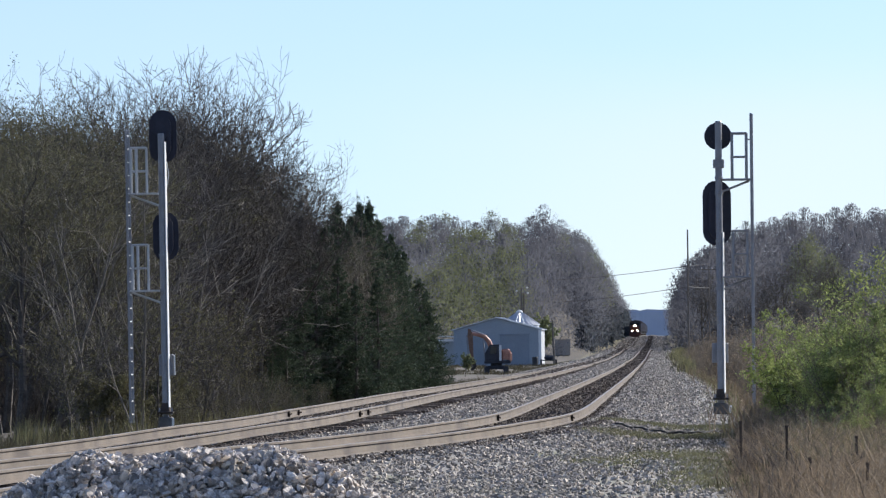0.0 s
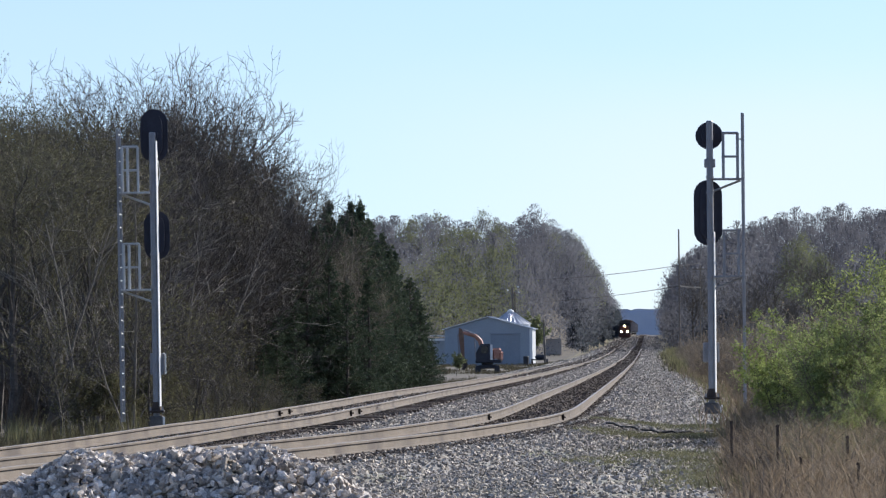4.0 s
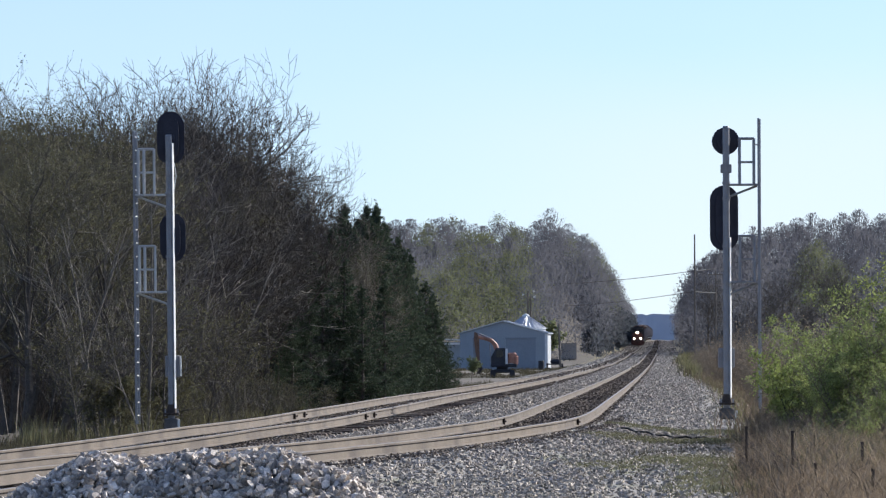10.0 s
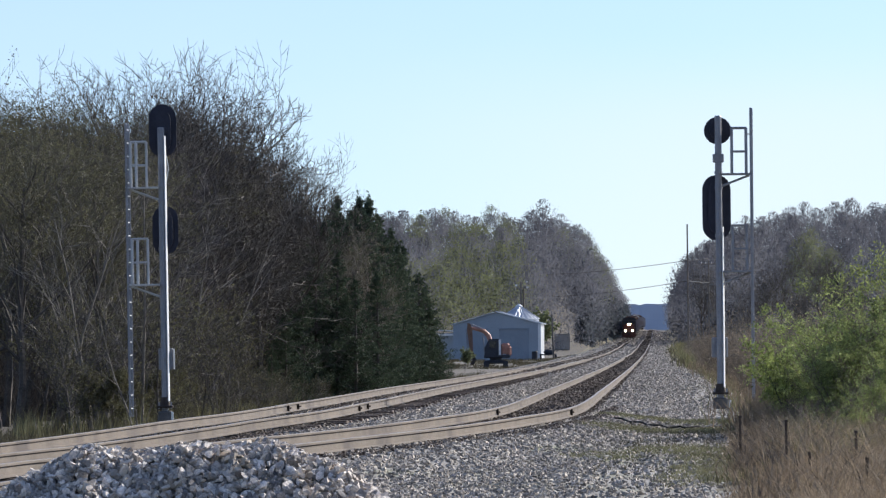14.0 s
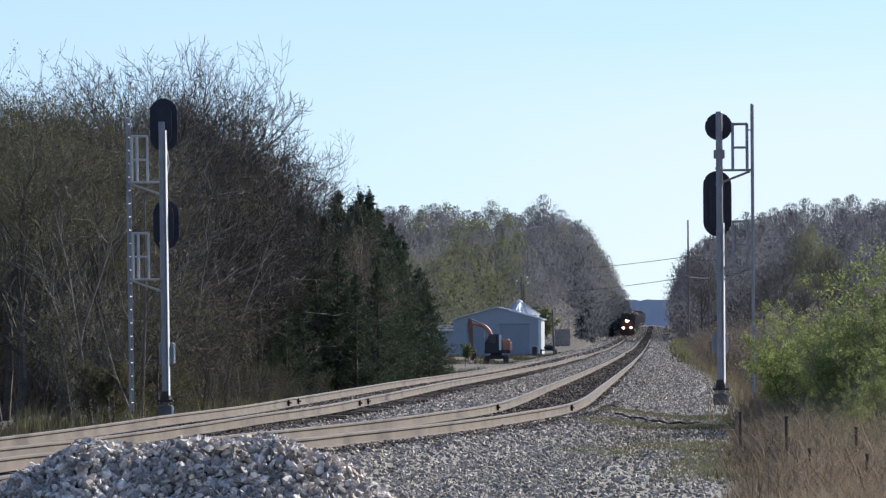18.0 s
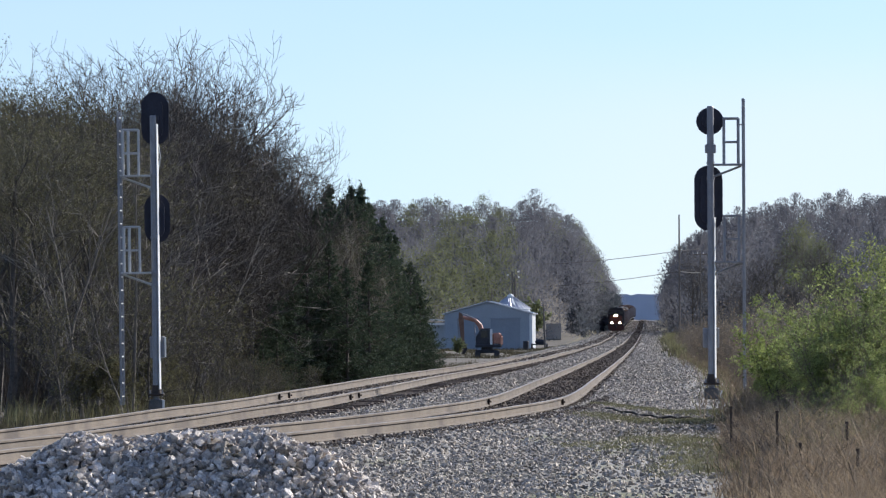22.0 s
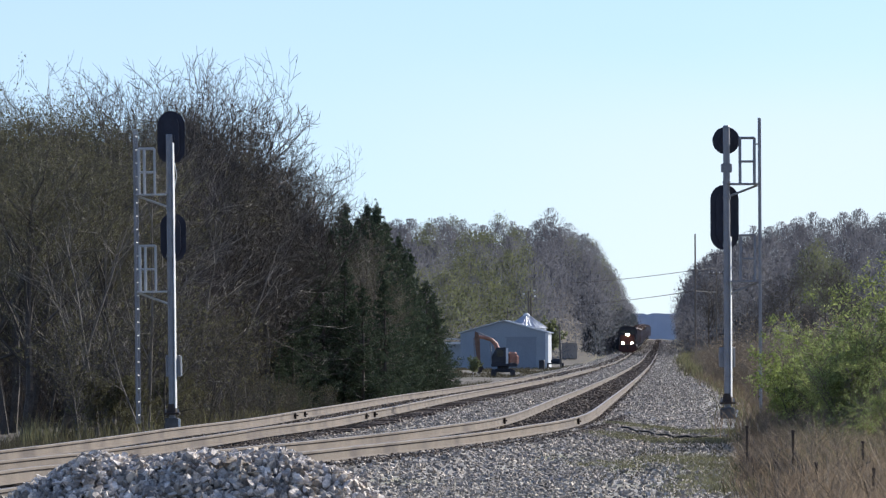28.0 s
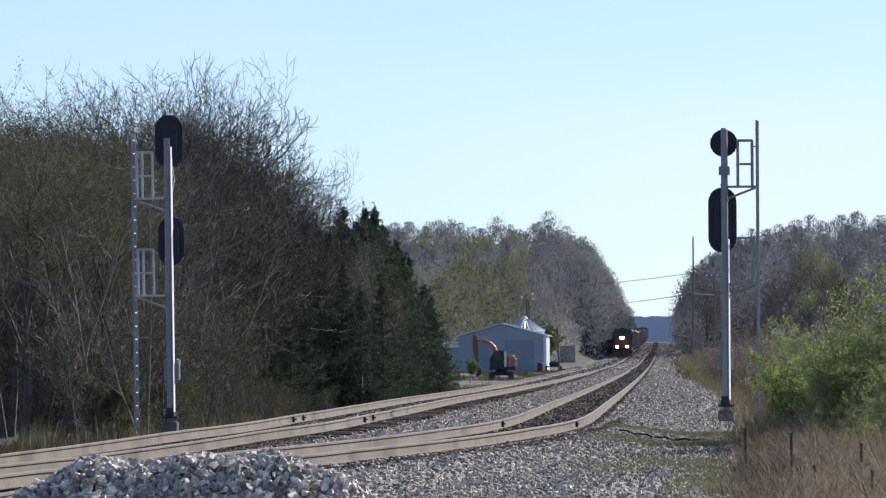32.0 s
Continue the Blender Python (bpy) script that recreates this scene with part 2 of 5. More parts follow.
def part(name, shape, material, parent=None, label=""):
    """One mesh object, under its thing or part."""
    ob = new(name, shape.mesh(name, material) if isinstance(shape, Shape) else shape)
    ob.parent = parent
    return tagged(ob, label)


def thing(name, at, label, category, group="", turn=0):
    ob = new(name)
    ob.empty_display_size = 0.2
    ob.matrix_basis = pose(*at, 0, 0, turn)
    return tagged(ob, label, category, group)


def bulk(name, V, F, material):
    """A mesh from arrays of corners and of faces with equal numbers of corners."""
    V, F = np.asarray(V, dtype=np.float32), np.asarray(F, dtype=np.int32)
    me = bpy.data.meshes.new(name)
    me.vertices.add(len(V))
    me.vertices.foreach_set("co", V.ravel())
    me.loops.add(F.size)
    me.loops.foreach_set("vertex_index", F.ravel())
    me.polygons.add(len(F))
    me.polygons.foreach_set("loop_start", np.arange(0, F.size, F.shape[1], dtype=np.int32))
    me.update(calc_edges=True)
    me.polygons.foreach_set("use_smooth", np.zeros(len(F), dtype=bool))
    me.materials.append(material)
    return me


def strew(base_v, base_f, places, sizes, turns, squash=None):
    """Many turned and scaled copies of small shapes, joined. base_v: (k, n, 3), chosen in turn."""
    N = len(places)
    pick = np.arange(N) % len(base_v)
    B = base_v[pick] * np.asarray(sizes)[:, None, None]
    c, s = np.cos(turns)[:, None], np.sin(turns)[:, None]
    X = B[:, :, 0] * c - B[:, :, 1] * s
    Y = B[:, :, 0] * s + B[:, :, 1] * c
    V = np.stack([X, Y, B[:, :, 2]], 2) + np.asarray(places)[:, None, :]
    F = base_f[None] + (np.arange(N) * base_v.shape[1])[:, None, None]
    return V.reshape(-1, 3), F.reshape(-1, base_f.shape[1])


# ---- the line: two tracks, straight far off, bending to the left near by ----
def bend(y):
    """How far the line has swung to the left of its straight, with an eased start."""
    b = 126.5 - np.asarray(y, dtype=float)
    b = (b + np.sqrt(b * b + 260)) / 2
    return 0.0019 * b ** 2 * (60 / np.maximum(60, b * 1.2)) * np.clip((230 - np.asarray(y, dtype=float)) / 60, 0, 1)


def x_near(y):
    return 2.1 + 0.0350 * (np.asarray(y, dtype=float) - 126) - bend(y)


def x_left(y):
    return -2.1 + np.interp(y, (132, 300), (0, 0.1)) + 0.0350 * (np.asarray(y, dtype=float) - 132) - bend(y)


def x_edge(y):
    """Where the gravel ends and the brush begins, right of the line."""
    y = np.asarray(y, dtype=float)
    return np.minimum(4.9 + 0.0475 * (y - 105), 2.1 + 0.0350 * (y - 126) + 4.6)


def z_line(y):
    """Height of the railhead of the near track."""
    return np.interp(y, (60, 75, 90, 110, 170, 240, 370, 500, 700, 900, 1000, 1186, 1361, 1557, 1745, 2000, 2600, 4000), (-0.2, -0.1, -0.03, 0, -0.1, -0.25, -0.48, -0.62, -0.76, -0.6, -0.38, -0.1, 0.15, 1.15, 2.06, 2.7, 3.2, 3.6))


def z_left(y):
    return z_line(y) + np.interp(y, (60, 92, 107, 130, 180, 300, 600), (-0.2, -0.12, 0.0, 0.08, 0.1, 0.05, 0.0))


def z_ground(x, y):
    x, y = np.asarray(x, dtype=float), np.asarray(y, dtype=float)
    un, ul, base = x - x_near(y), x - x_left(y), z_line(y)
    between, base_l = (un < 0) & (ul > 0), z_left(y)
    v = x - x_edge(y)
    right = np.interp(un, (0, 0.7, 0.85, 1.0, 1.5, 2.1, 2.9, 4.6), (-0.2, -0.2, -0.23, -0.18, -0.18, -0.26, -0.35, -0.34)) + np.interp(v, (0, 1, 4, 15, 55), (0, 0.06, 0.15, 0.35, 0.8))
    left = np.interp(-ul, (0, 1.5, 2.2, 4.2, 8, 30), (-0.22, -0.22, -0.3, -0.95, -1.05, -1.0)) * np.interp(y, (300, 440), (1, 0.5))
    f = np.clip(ul / np.maximum(ul - un, 0.1), 0, 1)
    mid = base_l * (1 - f) + base * f - 0.195 - 0.06 * np.sin(np.pi * f)
    z = np.where(between, mid, np.where(un >= 0, base + right, base_l + left))
    up = np.interp(y, (930, 1230, 1500, 1720, 2150), (0, 1, 1, 0.5, 0))
    return z + up * (np.interp(-ul, (4, 8.5, 14.5, 25, 60, 120), (0, 8.3, 13.6, 13, 12.8, 13.5)) + np.interp(un, (8, 14, 20, 60, 120), (0, 5.5, 9.8, 13.4, 15)))


def ground_sheet():
    ys = np.concatenate([[-400, -200, -100], np.arange(-60, 44, 4.0), np.arange(44, 200, 2.0), np.arange(200, 420, 6), np.arange(420, 1000, 20), np.arange(1000, 1800, 40), [1900, 2050, 2250, 2500, 3000, 3600, 4600]])
    us = np.concatenate([[-700, -300, -150, -90, -60, -40, -28, -20, -15, -12], np.arange(-10, 12.01, 0.4), [13, 15, 20, 28, 40, 60, 90, 150, 300, 700]])
    Y, U = np.meshgrid(ys, us, indexing="ij")
    X = U + x_near(Y)
    Z = z_ground(X, Y)
    n = len(us)
    V = np.stack([X, Y, Z], 2).reshape(-1, 3)
    I = (np.arange(len(ys) - 1)[:, None] * n + np.arange(n - 1)[None]).ravel()
    me = bulk("ground", V, np.stack([I, I + 1, I + n + 1, I + n], 1), M_BALLAST)
    for m in (M_ROAD, M_GRASS, M_WOODS, M_FOULBED, M_YARD):
        me.materials.append(m)
    cu, cy = ((us[:-1] + us[1:]) / 2), ((ys[:-1] + ys[1:]) / 2)
    CU, CY = np.meshgrid(cu, cy)
    spread = x_near(CY) - x_left(CY)
    EDGE = x_edge(CY) - x_near(CY)
    kind = np.where((CU > -spread - 2.6) & (CU < 2.4), 0, np.where((CU >= 2.4) & (CU < EDGE), 1, 2))
    kind = np.where((CU < -spread - 4.5) | (CU > 14), 3, kind)
    kind = np.where((CY > 420) & (CY < 800) & (CU < -spread - 3) & (CU > -60), 5, kind)
    kind = np.where((np.abs(CU) < 0.8) & (CY > 94), 4, kind)
    me.polygons.foreach_set("material_index", kind.ravel().astype(np.int32))
    me.polygons.foreach_set("use_smooth", np.ones(len(me.polygons), dtype=bool))
    return tagged(new("ground", me), "grey ballast bed, gravel service road and rough dry grass", "ground", kind="structure")


ground_sheet()

RAIL = [(-0.068, -0.172), (0.068, -0.172), (0.068, -0.160), (0.012, -0.140), (0.009, -0.045), (0.036, -0.036), (0.036, -0.010), (0.028, -0.002)]
RAIL += [(-0.028, -0.002), (-0.036, -0.010), (-0.036, -0.036), (-0.009, -0.045), (-0.012, -0.140), (-0.068, -0.160)]


def rail_mesh(x_of, z_of, off, y0, y1, step):
    ys = np.arange(y0, y1 + step / 2, step)
    xs = x_of(ys) + off
    n, V, F = len(RAIL), [], []
    for x, y, z in zip(xs, ys, z_of(ys)):
        V += [(x + a, y, z + b) for a, b in RAIL]
    for i in range(len(ys) - 1):
        F += [(i * n + k, i * n + (k + 1) % n, i * n + n + (k + 1) % n, i * n + n + k) for k in range(n)]
    me = bulk("rail", V, F, M_RAIL)
    me.materials.append(M_RAILTOP)
    mi = np.zeros((len(ys) - 1, n), dtype=np.int32)
    mi[:, 7:9] = 1
    mi[:, 8] = 1
    me.polygons.foreach_set("material_index", mi.ravel())
    return me


TIE = Shape().box((0, 0, 0), (2.6, 0.23, 0.17), 0.012).mesh("tie", M_TIE)
BAR = Shape().box((0, 0, 0), (0.035, 0.7, 0.125), 0.008)
for dy in (-0.3, -0.1, 0.1, 0.3):
    BAR.tube([(-0.03, dy, 0), (0.045, dy, 0)], 0.014, 6)
BAR = BAR.mesh("joint_bar", M_RUST)
PLATE = Shape().box((0, 0, 0), (0.36, 0.19, 0.02), 0.004).mesh("tie_plate", M_RUST)


def track(x_of, z_of, label, joints):
    t = thing("railway_track", (0, 0, 0), label, "railway track", "double track line")
    for side in (-0.7525, 0.7525):
        part("rail", rail_mesh(x_of, z_of, side, 40, 330, 1.0), M_RAIL, t)
        part("rail", rail_mesh(x_of, z_of, side, 330, 3900, 15.0), M_RAIL, t)
    rest = []
    ys = np.arange(50, 700, 0.52)
    for i, y in enumerate(ys):
        x, z = float(x_of(y)), float(z_of(y)) - 0.287 + random.uniform(-0.015, 0.015)
        turn = math.degrees(-math.atan(float(x_of(y + 1) - x_of(y)))) + random.uniform(-1, 1)
        if 62 < y < 215:
            o = part("tie", TIE, M_TIE, t)
            o.matrix_basis = pose(x + random.uniform(-0.1, 0.1), y + random.uniform(-0.05, 0.05), z - random.choice((0, 0, 0.02, 0.04)), 0, random.uniform(-0.6, 0.6), turn)
        else:
            rest.append((x, y, z))
    s = Shape()
    for x, y, z in rest:
        s.box((x, y, z), (2.6, 0.23, 0.17))
    tagged(part("distant_tie_row", s, M_TIE, t), kind="stuff")
    for y, side in joints:
        o = part("joint_bar", BAR, M_RUST, t)
        o.matrix_basis = pose(float(x_of(y)) + side * 0.7525 + 0.028, y, float(z_of(y)) - 0.09)
    return t


TRACK_NEAR = track(x_near, z_line, "nearer railway track of rusty rails on dark ties, with bolted joints", [(84.9, 1), (85.6, 1), (123.5, 1), (125, -1), (70, 1)])
TRACK_LEFT = track(x_left, z_left, "further railway track of rusty rails, with insulated joints", [(129, -1), (132, -1), (131, 1), (128, 1)])

# ---- stones ----
def stone_shapes(rng, k, corners):
    """Broken, angular stones: hulls of a few random corners."""
    out = []
    for _ in range(k):
        bm = bmesh.new()
        d = rng.normal(0, 1, (corners, 3))
        d /= np.linalg.norm(d, axis=1)[:, None]
        for p in d * rng.uniform(0.82, 1.2, (corners, 1)) * np.array([1.25, 0.9, 0.75]):
            bm.verts.new(p)
        bmesh.ops.convex_hull(bm, input=bm.verts)
        bmesh.ops.triangulate(bm, faces=bm.faces)
        bm.verts.index_update()
        V = np.array([v.co[:] for v in bm.verts])
        F = np.array([[v.index for v in f.verts] for f in bm.faces])
        bm.free()
        a, b = rng.uniform(-1.1, 1.1, 2)
        R = np.array(Euler((a, b, 0)).to_matrix())
        out.append((V @ R.T, F))
    return out


def strew_stones(P, S, T, shapes):
    """Stones of all shapes at places P, with sizes S and turns T, joined."""
    VV, FF, k = [], [], 0
    for i, (V, F) in enumerate(shapes):
        sel = slice(i, None, len(shapes))
        v, f = strew(V[None], F, P[sel], S[sel], T[sel])
        VV.append(v), FF.append(f + k)
        k += len(v)
    return np.concatenate(VV), np.concatenate(FF)


RS = np.random.RandomState(5)
STONES, CHIPS = stone_shapes(RS, 24, 12), stone_shapes(RS, 16, 7)


def ballast_stones():
    """Loose stones over the bed, the shoulder and the service road, closer together near by."""
    P, S = [], []
    for y0, y1, dens, size in ((60, 80, 120, 0.032), (80, 115, 85, 0.034), (115, 170, 48, 0.037), (170, 300, 17, 0.043), (300, 560, 8, 0.062), (560, 1000, 2.2, 0.11), (1000, 1900, 0.5, 0.2)):
        n = int((y1 - y0) * 13 * dens)
        y = RS.uniform(y0, y1, n)
        u = RS.uniform(-7.0, 8.5, n)
        x = u + x_near(y)
        keep = (np.abs(x) < y * 0.078) & (x > x_left(y) - 2.6) & (x < x_edge(y) + 0.2 * RS.randn(n)) & ((x - x_near(y) < 3.2) | (x < x_edge(y) - 1.8) | (RS.rand(n) < 0.4))
        P.append(np.stack([x, y, z_ground(x, y) + size * 0.25], 1)[keep])
        S.append((size * RS.uniform(0.6, 1.45, n))[keep])
    P, S = np.concatenate(P), np.concatenate(S)
    off = P[:, 0] - x_near(P[:, 1])
    offl, yy, lot = P[:, 0] - x_left(P[:, 1]), P[:, 1], RS.rand(len(P))
    foul = ((np.abs(off) < 0.74) & (yy > 92 + 6 * lot)) | ((off > 0.8) & (off < 1.02) & (lot < 0.85) & (yy > 76)) | ((off > 1.2) & (off < 1.46) & (lot < 0.8) & (yy > 80) & (yy < 136))
    foul |= ((np.abs(offl) < 0.72) & (lot < 0.8)) | ((offl > 0.8) & (offl < 1.2) & (lot < 0.8))
    # a dark crumbled edge along the outer rail of each track
    y = RS.uniform(76, 142, 15000)
    lane = RS.choice((0, 1, 2), 15000, p=(0.45, 0.3, 0.25))
    x = np.where(lane < 2, x_near(y) + np.where(lane == 0, RS.normal(0.92, 0.06, 15000), RS.normal(1.38, 0.07, 15000)), x_left(y) + RS.normal(0.98, 0.08, 15000))
    keep = (np.sin(y * 0.9 + lane) + np.sin(y * 0.37) > -0.9) | (lane == 0)
    DP = np.concatenate([P[foul], np.stack([x, y, z_ground(x, y) + 0.015], 1)[keep]])
    DS = np.concatenate([S[foul], RS.uniform(0.015, 0.036, 15000)[keep]])
    V, F = strew_stones(DP, DS, RS.uniform(0, 6.28, len(DP)), CHIPS)
    tagged(new("fouled_ballast", bulk("fouled_ballast", V, F, M_FOUL)), "dark oily stones between the rails of the nearer track", "ballast", kind="stuff")
    P, S = P[~foul], S[~foul]
    V, F = strew_stones(P, S, RS.uniform(0, 6.28, len(P)), CHIPS)
    tagged(new("ballast", bulk("ballast", V, F, M_STONE)), "grey crushed stone ballast strewn between and beside the rails", "ballast", kind="stuff")


def pile_z(x, y):
    """The heap of fresh ballast in front of the rails: its height over the ground."""
    h = np.interp(x, (-5.5, -4.6, -4.1, -3.8, -3.3, -1.55, -1.0, -0.8, -0.54, -0.25, 0.05), (0.2, 0.22, 0.4, 0.62, 0.86, 0.86, 0.76, 0.62, 0.42, 0.2, 0))
    h = h * (1 + 0.03 * np.sin(x * 3.1 + 1) + 0.03 * np.sin(x * 7.3) + 0.03 * np.sin(x * 13 + y * 5))
    return h * np.minimum(1, np.clip(1 - np.abs(y - 58.8) / 2.0, 0, 1) * 1.6)


def stone_pile():
    heap = thing("ballast_heap", (0, 0, 0), "heap of fresh grey crushed stone beside the track", "stone heap")
    xs, ys = np.arange(-8, 0.21, 0.06), np.arange(56.6, 60.5, 0.08)
    Y, X = np.meshgrid(ys, xs, indexing="ij")
    V = np.stack([X, Y, z_ground(X, Y) + pile_z(X, Y) - 0.10], 2).reshape(-1, 3)
    n = len(xs)
    I = (np.arange(len(ys) - 1)[:, None] * n + np.arange(n - 1)[None]).ravel()
    part("heap_core", bulk("heap_core", V, np.stack([I, I + 1, I + n + 1, I + n], 1), M_BALLAST), M_BALLAST, heap)
    N = 30000
    x, y = RS.uniform(-8, 0.3, N), RS.uniform(56.6, 60, N)
    h = pile_z(x, y)
    keep = h > 0.01
    x, y, h = x[keep], y[keep], h[keep]
    P = np.stack([x, y, z_ground(x, y) + h + RS.uniform(-0.08, 0.045, len(x))], 1)
    S = RS.uniform(0.022, 0.054, len(x)) * np.where(RS.rand(len(x)) < 0.08, 1.25, 1)
    one = [bulk("stone", V, F, M_STONE1) for V, F in STONES]
    near = np.where((x > -3.6) & (x < -0.4) & (y < 57.6))[0][:290]
    for i in near:
        o = part("stone", one[i % 24], M_STONE1, heap)
        o.matrix_basis = pose(*P[i], 0, 0, RS.uniform(0, 360)) @ Matrix.Scale(S[i], 4)
    rest = np.setdiff1d(np.arange(len(x)), near)
    V, F = strew_stones(P[rest], S[rest], RS.uniform(0, 6.28, len(rest)), STONES)
    tagged(part("loose_stone_fill", bulk("loose_stone_fill", V, F, M_HEAP), M_HEAP, heap), kind="stuff")


ballast_stones()
stone_pile()


# ---- plants ----
class Wood:
    """Grows limbs and twigs into arrays."""

    def __init__(self, seed, limbs=1):
        self.r, self.limbs = random.Random(seed), limbs
        self.limb, self.twig, self.tips = Shape(), Shape(), []

    def grow(self, p, d, length, rad, level, last, kids, spread, lift, ratio=0.5):
        r = self.r
        n = 4 if level == 0 else 1 if level == last else 3 if level <= 2 else 2
        pts, rads = [Vector(p)], [rad]
        d = Vector(d).normalized()
        for i in range(n):
            d = (d + Vector((r.gauss(0, 1), r.gauss(0, 1), r.gauss(0, 0.6))) * (0.10 if level == 0 else 0.19) + Vector((0, 0, lift))).normalized()
            pts.append(pts[-1] + d * (length / n))
            rads.append(rad * (1 - 0.75 * (i + 1) / n))
        (self.limb if level <= self.limbs else self.twig).tube(pts, rads, (6, 5, 4, 3, 3, 3)[level], False)
        if level == last:
            self.tips.append((pts[-1], d))
            self.tips.append((pts[1], d))
            return
        for k in range(kids[level]):
            f = (k + r.random()) / kids[level] * (0.72 if level == 0 else 0.9) + (0.28 if level == 0 else 0.1)
            i = min(int(f * n), n - 1)
            q = pts[i].lerp(pts[i + 1], f * n - i)
            side = Vector((r.gauss(0, 1), r.gauss(0, 1), r.gauss(0, 0.5))).normalized()
            side = (side - d * side.dot(d)).normalized()
            dd = d * r.uniform(0.5, 1.0) + side * spread * r.uniform(0.7, 1.3)
            ln = length * r.uniform(0.76, 1.24) * (ratio if level == 0 else 0.5) * (1.15 - 0.5 * f if level == 0 else 1)
            self.grow(q, dd, ln, max(rad * 0.45 * (1 - 0.5 * f), 0.0055), level + 1, last, kids, spread, lift, ratio)

    def spread(self, p, d, length, rad, level, last):
        """A crooked limb that forks at its end, with side limbs that start outwards and turn up."""
        r = self.r
        pts, rads = [Vector(p)], [rad]
        d = Vector(d).normalized()
        n = 4 if level < 4 else 3 if level < 6 else 2
        for i in range(n):
            d = (d + Vector((r.gauss(0, 1), r.gauss(0, 1), r.gauss(0, 0.8))) * (0.10 if level == 0 else 0.21) + Vector((0, 0, 0.10 if level else 0))).normalized()
            pts.append(pts[-1] + d * (length / n))
            rads.append(rad * (1 - 0.36 * (i + 1) / n))
        (self.limb if level <= 2 else self.twig).tube(pts, rads, (7, 6, 5, 4, 4, 3, 3, 3, 3)[level], False)
        if level >= last:
            self.tips.append((pts[-1], d))
            return

        def child(q, lo, hi, k, thin):
            side = Vector((r.gauss(0, 1), r.gauss(0, 1), r.gauss(0, 0.6))).normalized()
            side = (side - d * side.dot(d)).normalized()
            a = math.radians(r.uniform(lo, hi))
            self.spread(q, d * math.cos(a) + side * math.sin(a), length * k * r.uniform(0.8, 1.2), max(rad * thin, 0.0065), level + 1, last)

        child(pts[-1], 10, 34, 0.72, 0.62)
        child(pts[-1], 25, 55, 0.66, 0.5)
        for i in range(2 if level == 0 else 1, n):
            if r.random() < (0.8 if level < 4 else 0.45):
                child(pts[i], 35, 75, 0.58, 0.4)


def leaf_mesh(name, tips, rng, per, size, spread, material):
    """Small folded leaves round the tips."""
    n = len(tips) * per
    T = np.repeat(np.array([t[0][:] for t in tips]), per, 0) + rng.normal(0, spread, (n, 3))
    a = rng.normal(0, 1, (n, 3))
    a /= np.linalg.norm(a, axis=1)[:, None]
    b = np.cross(a, rng.normal(0, 1, (n, 3)))
    b /= np.linalg.norm(b, axis=1)[:, None]
    s = (size * rng.uniform(0.6, 1.4, n))[:, None]
    V = np.stack([T - a * s, T + b * s * 0.45, T + a * s, T - b * s * 0.45], 1).reshape(-1, 3)
    return bulk(name, V, np.arange(n * 4).reshape(-1, 4), material)


def bare_tree_meshes(seed, h, kids, spread, last, twig_mat, bud_mat, bud_per, bud_size, lift=0.05, trunk=0.013, leader=0.72, ratio=0.5, limbs=1):
    w = Wood(seed, limbs)
    w.grow((0, 0, -0.2), (w.r.uniform(-0.1, 0.1), w.r.uniform(-0.1, 0.1), 1), h * leader, h * trunk, 0, last, kids, spread, lift, ratio)
    k = h / max(v[2] for v in w.twig.v)
    for sh in (w.limb, w.twig):
        sh.v = [(x * k, y * k, z * k) for x, y, z in sh.v]
    w.tips = [(p * k, d) for p, d in w.tips]
    out = [("trunk", w.limb.mesh("trunk", M_BARK)), ("crown", w.twig.mesh("crown", twig_mat))]
    if bud_per:
        out.append(("foliage", leaf_mesh("foliage", w.tips, np.random.RandomState(seed), bud_per, bud_size, 0.06, bud_mat)))
    return out


def plant(name, meshes, at, turn, size, label, category, group):
    o = thing(name, at, label, category, group)
    o.matrix_basis = pose(*at, 0, 0, turn) @ Matrix.Scale(size, 4)
    for nm, me in meshes:
        q = part(nm, me, None, o)
        if nm in ("foliage", "crown"):
            tagged(q, kind="stuff")
    return o


def open_tree_meshes(seed, h, twigs):
    """A leafless tree with crooked, spreading limbs."""
    w = Wood(seed)
    w.spread((0, 0, -0.2), (w.r.uniform(-0.1, 0.1), w.r.uniform(-0.1, 0.1), 1), h * 0.34, h * 0.014, 0, 7)
    top = max(v[2] for v in w.twig.v)
    k = h / top
    high = np.array([v for v in w.twig.v if v[2] > top * 0.6])
    lx, ly = high[:, 0].mean() / high[:, 2].mean(), high[:, 1].mean() / high[:, 2].mean()
    for sh in (w.limb, w.twig):
        sh.v = [((x - lx * z) * k * 0.92, (y - ly * z) * k * 0.92, z * k) for x, y, z in sh.v]
    return [("trunk", w.limb.mesh("trunk", M_BARK)), ("crown", w.twig.mesh("crown", twigs))]


OPEN = [open_tree_meshes(31 + i, 9.5, (M_PALE, M_TWIG)[i % 2]) for i in range(5)]


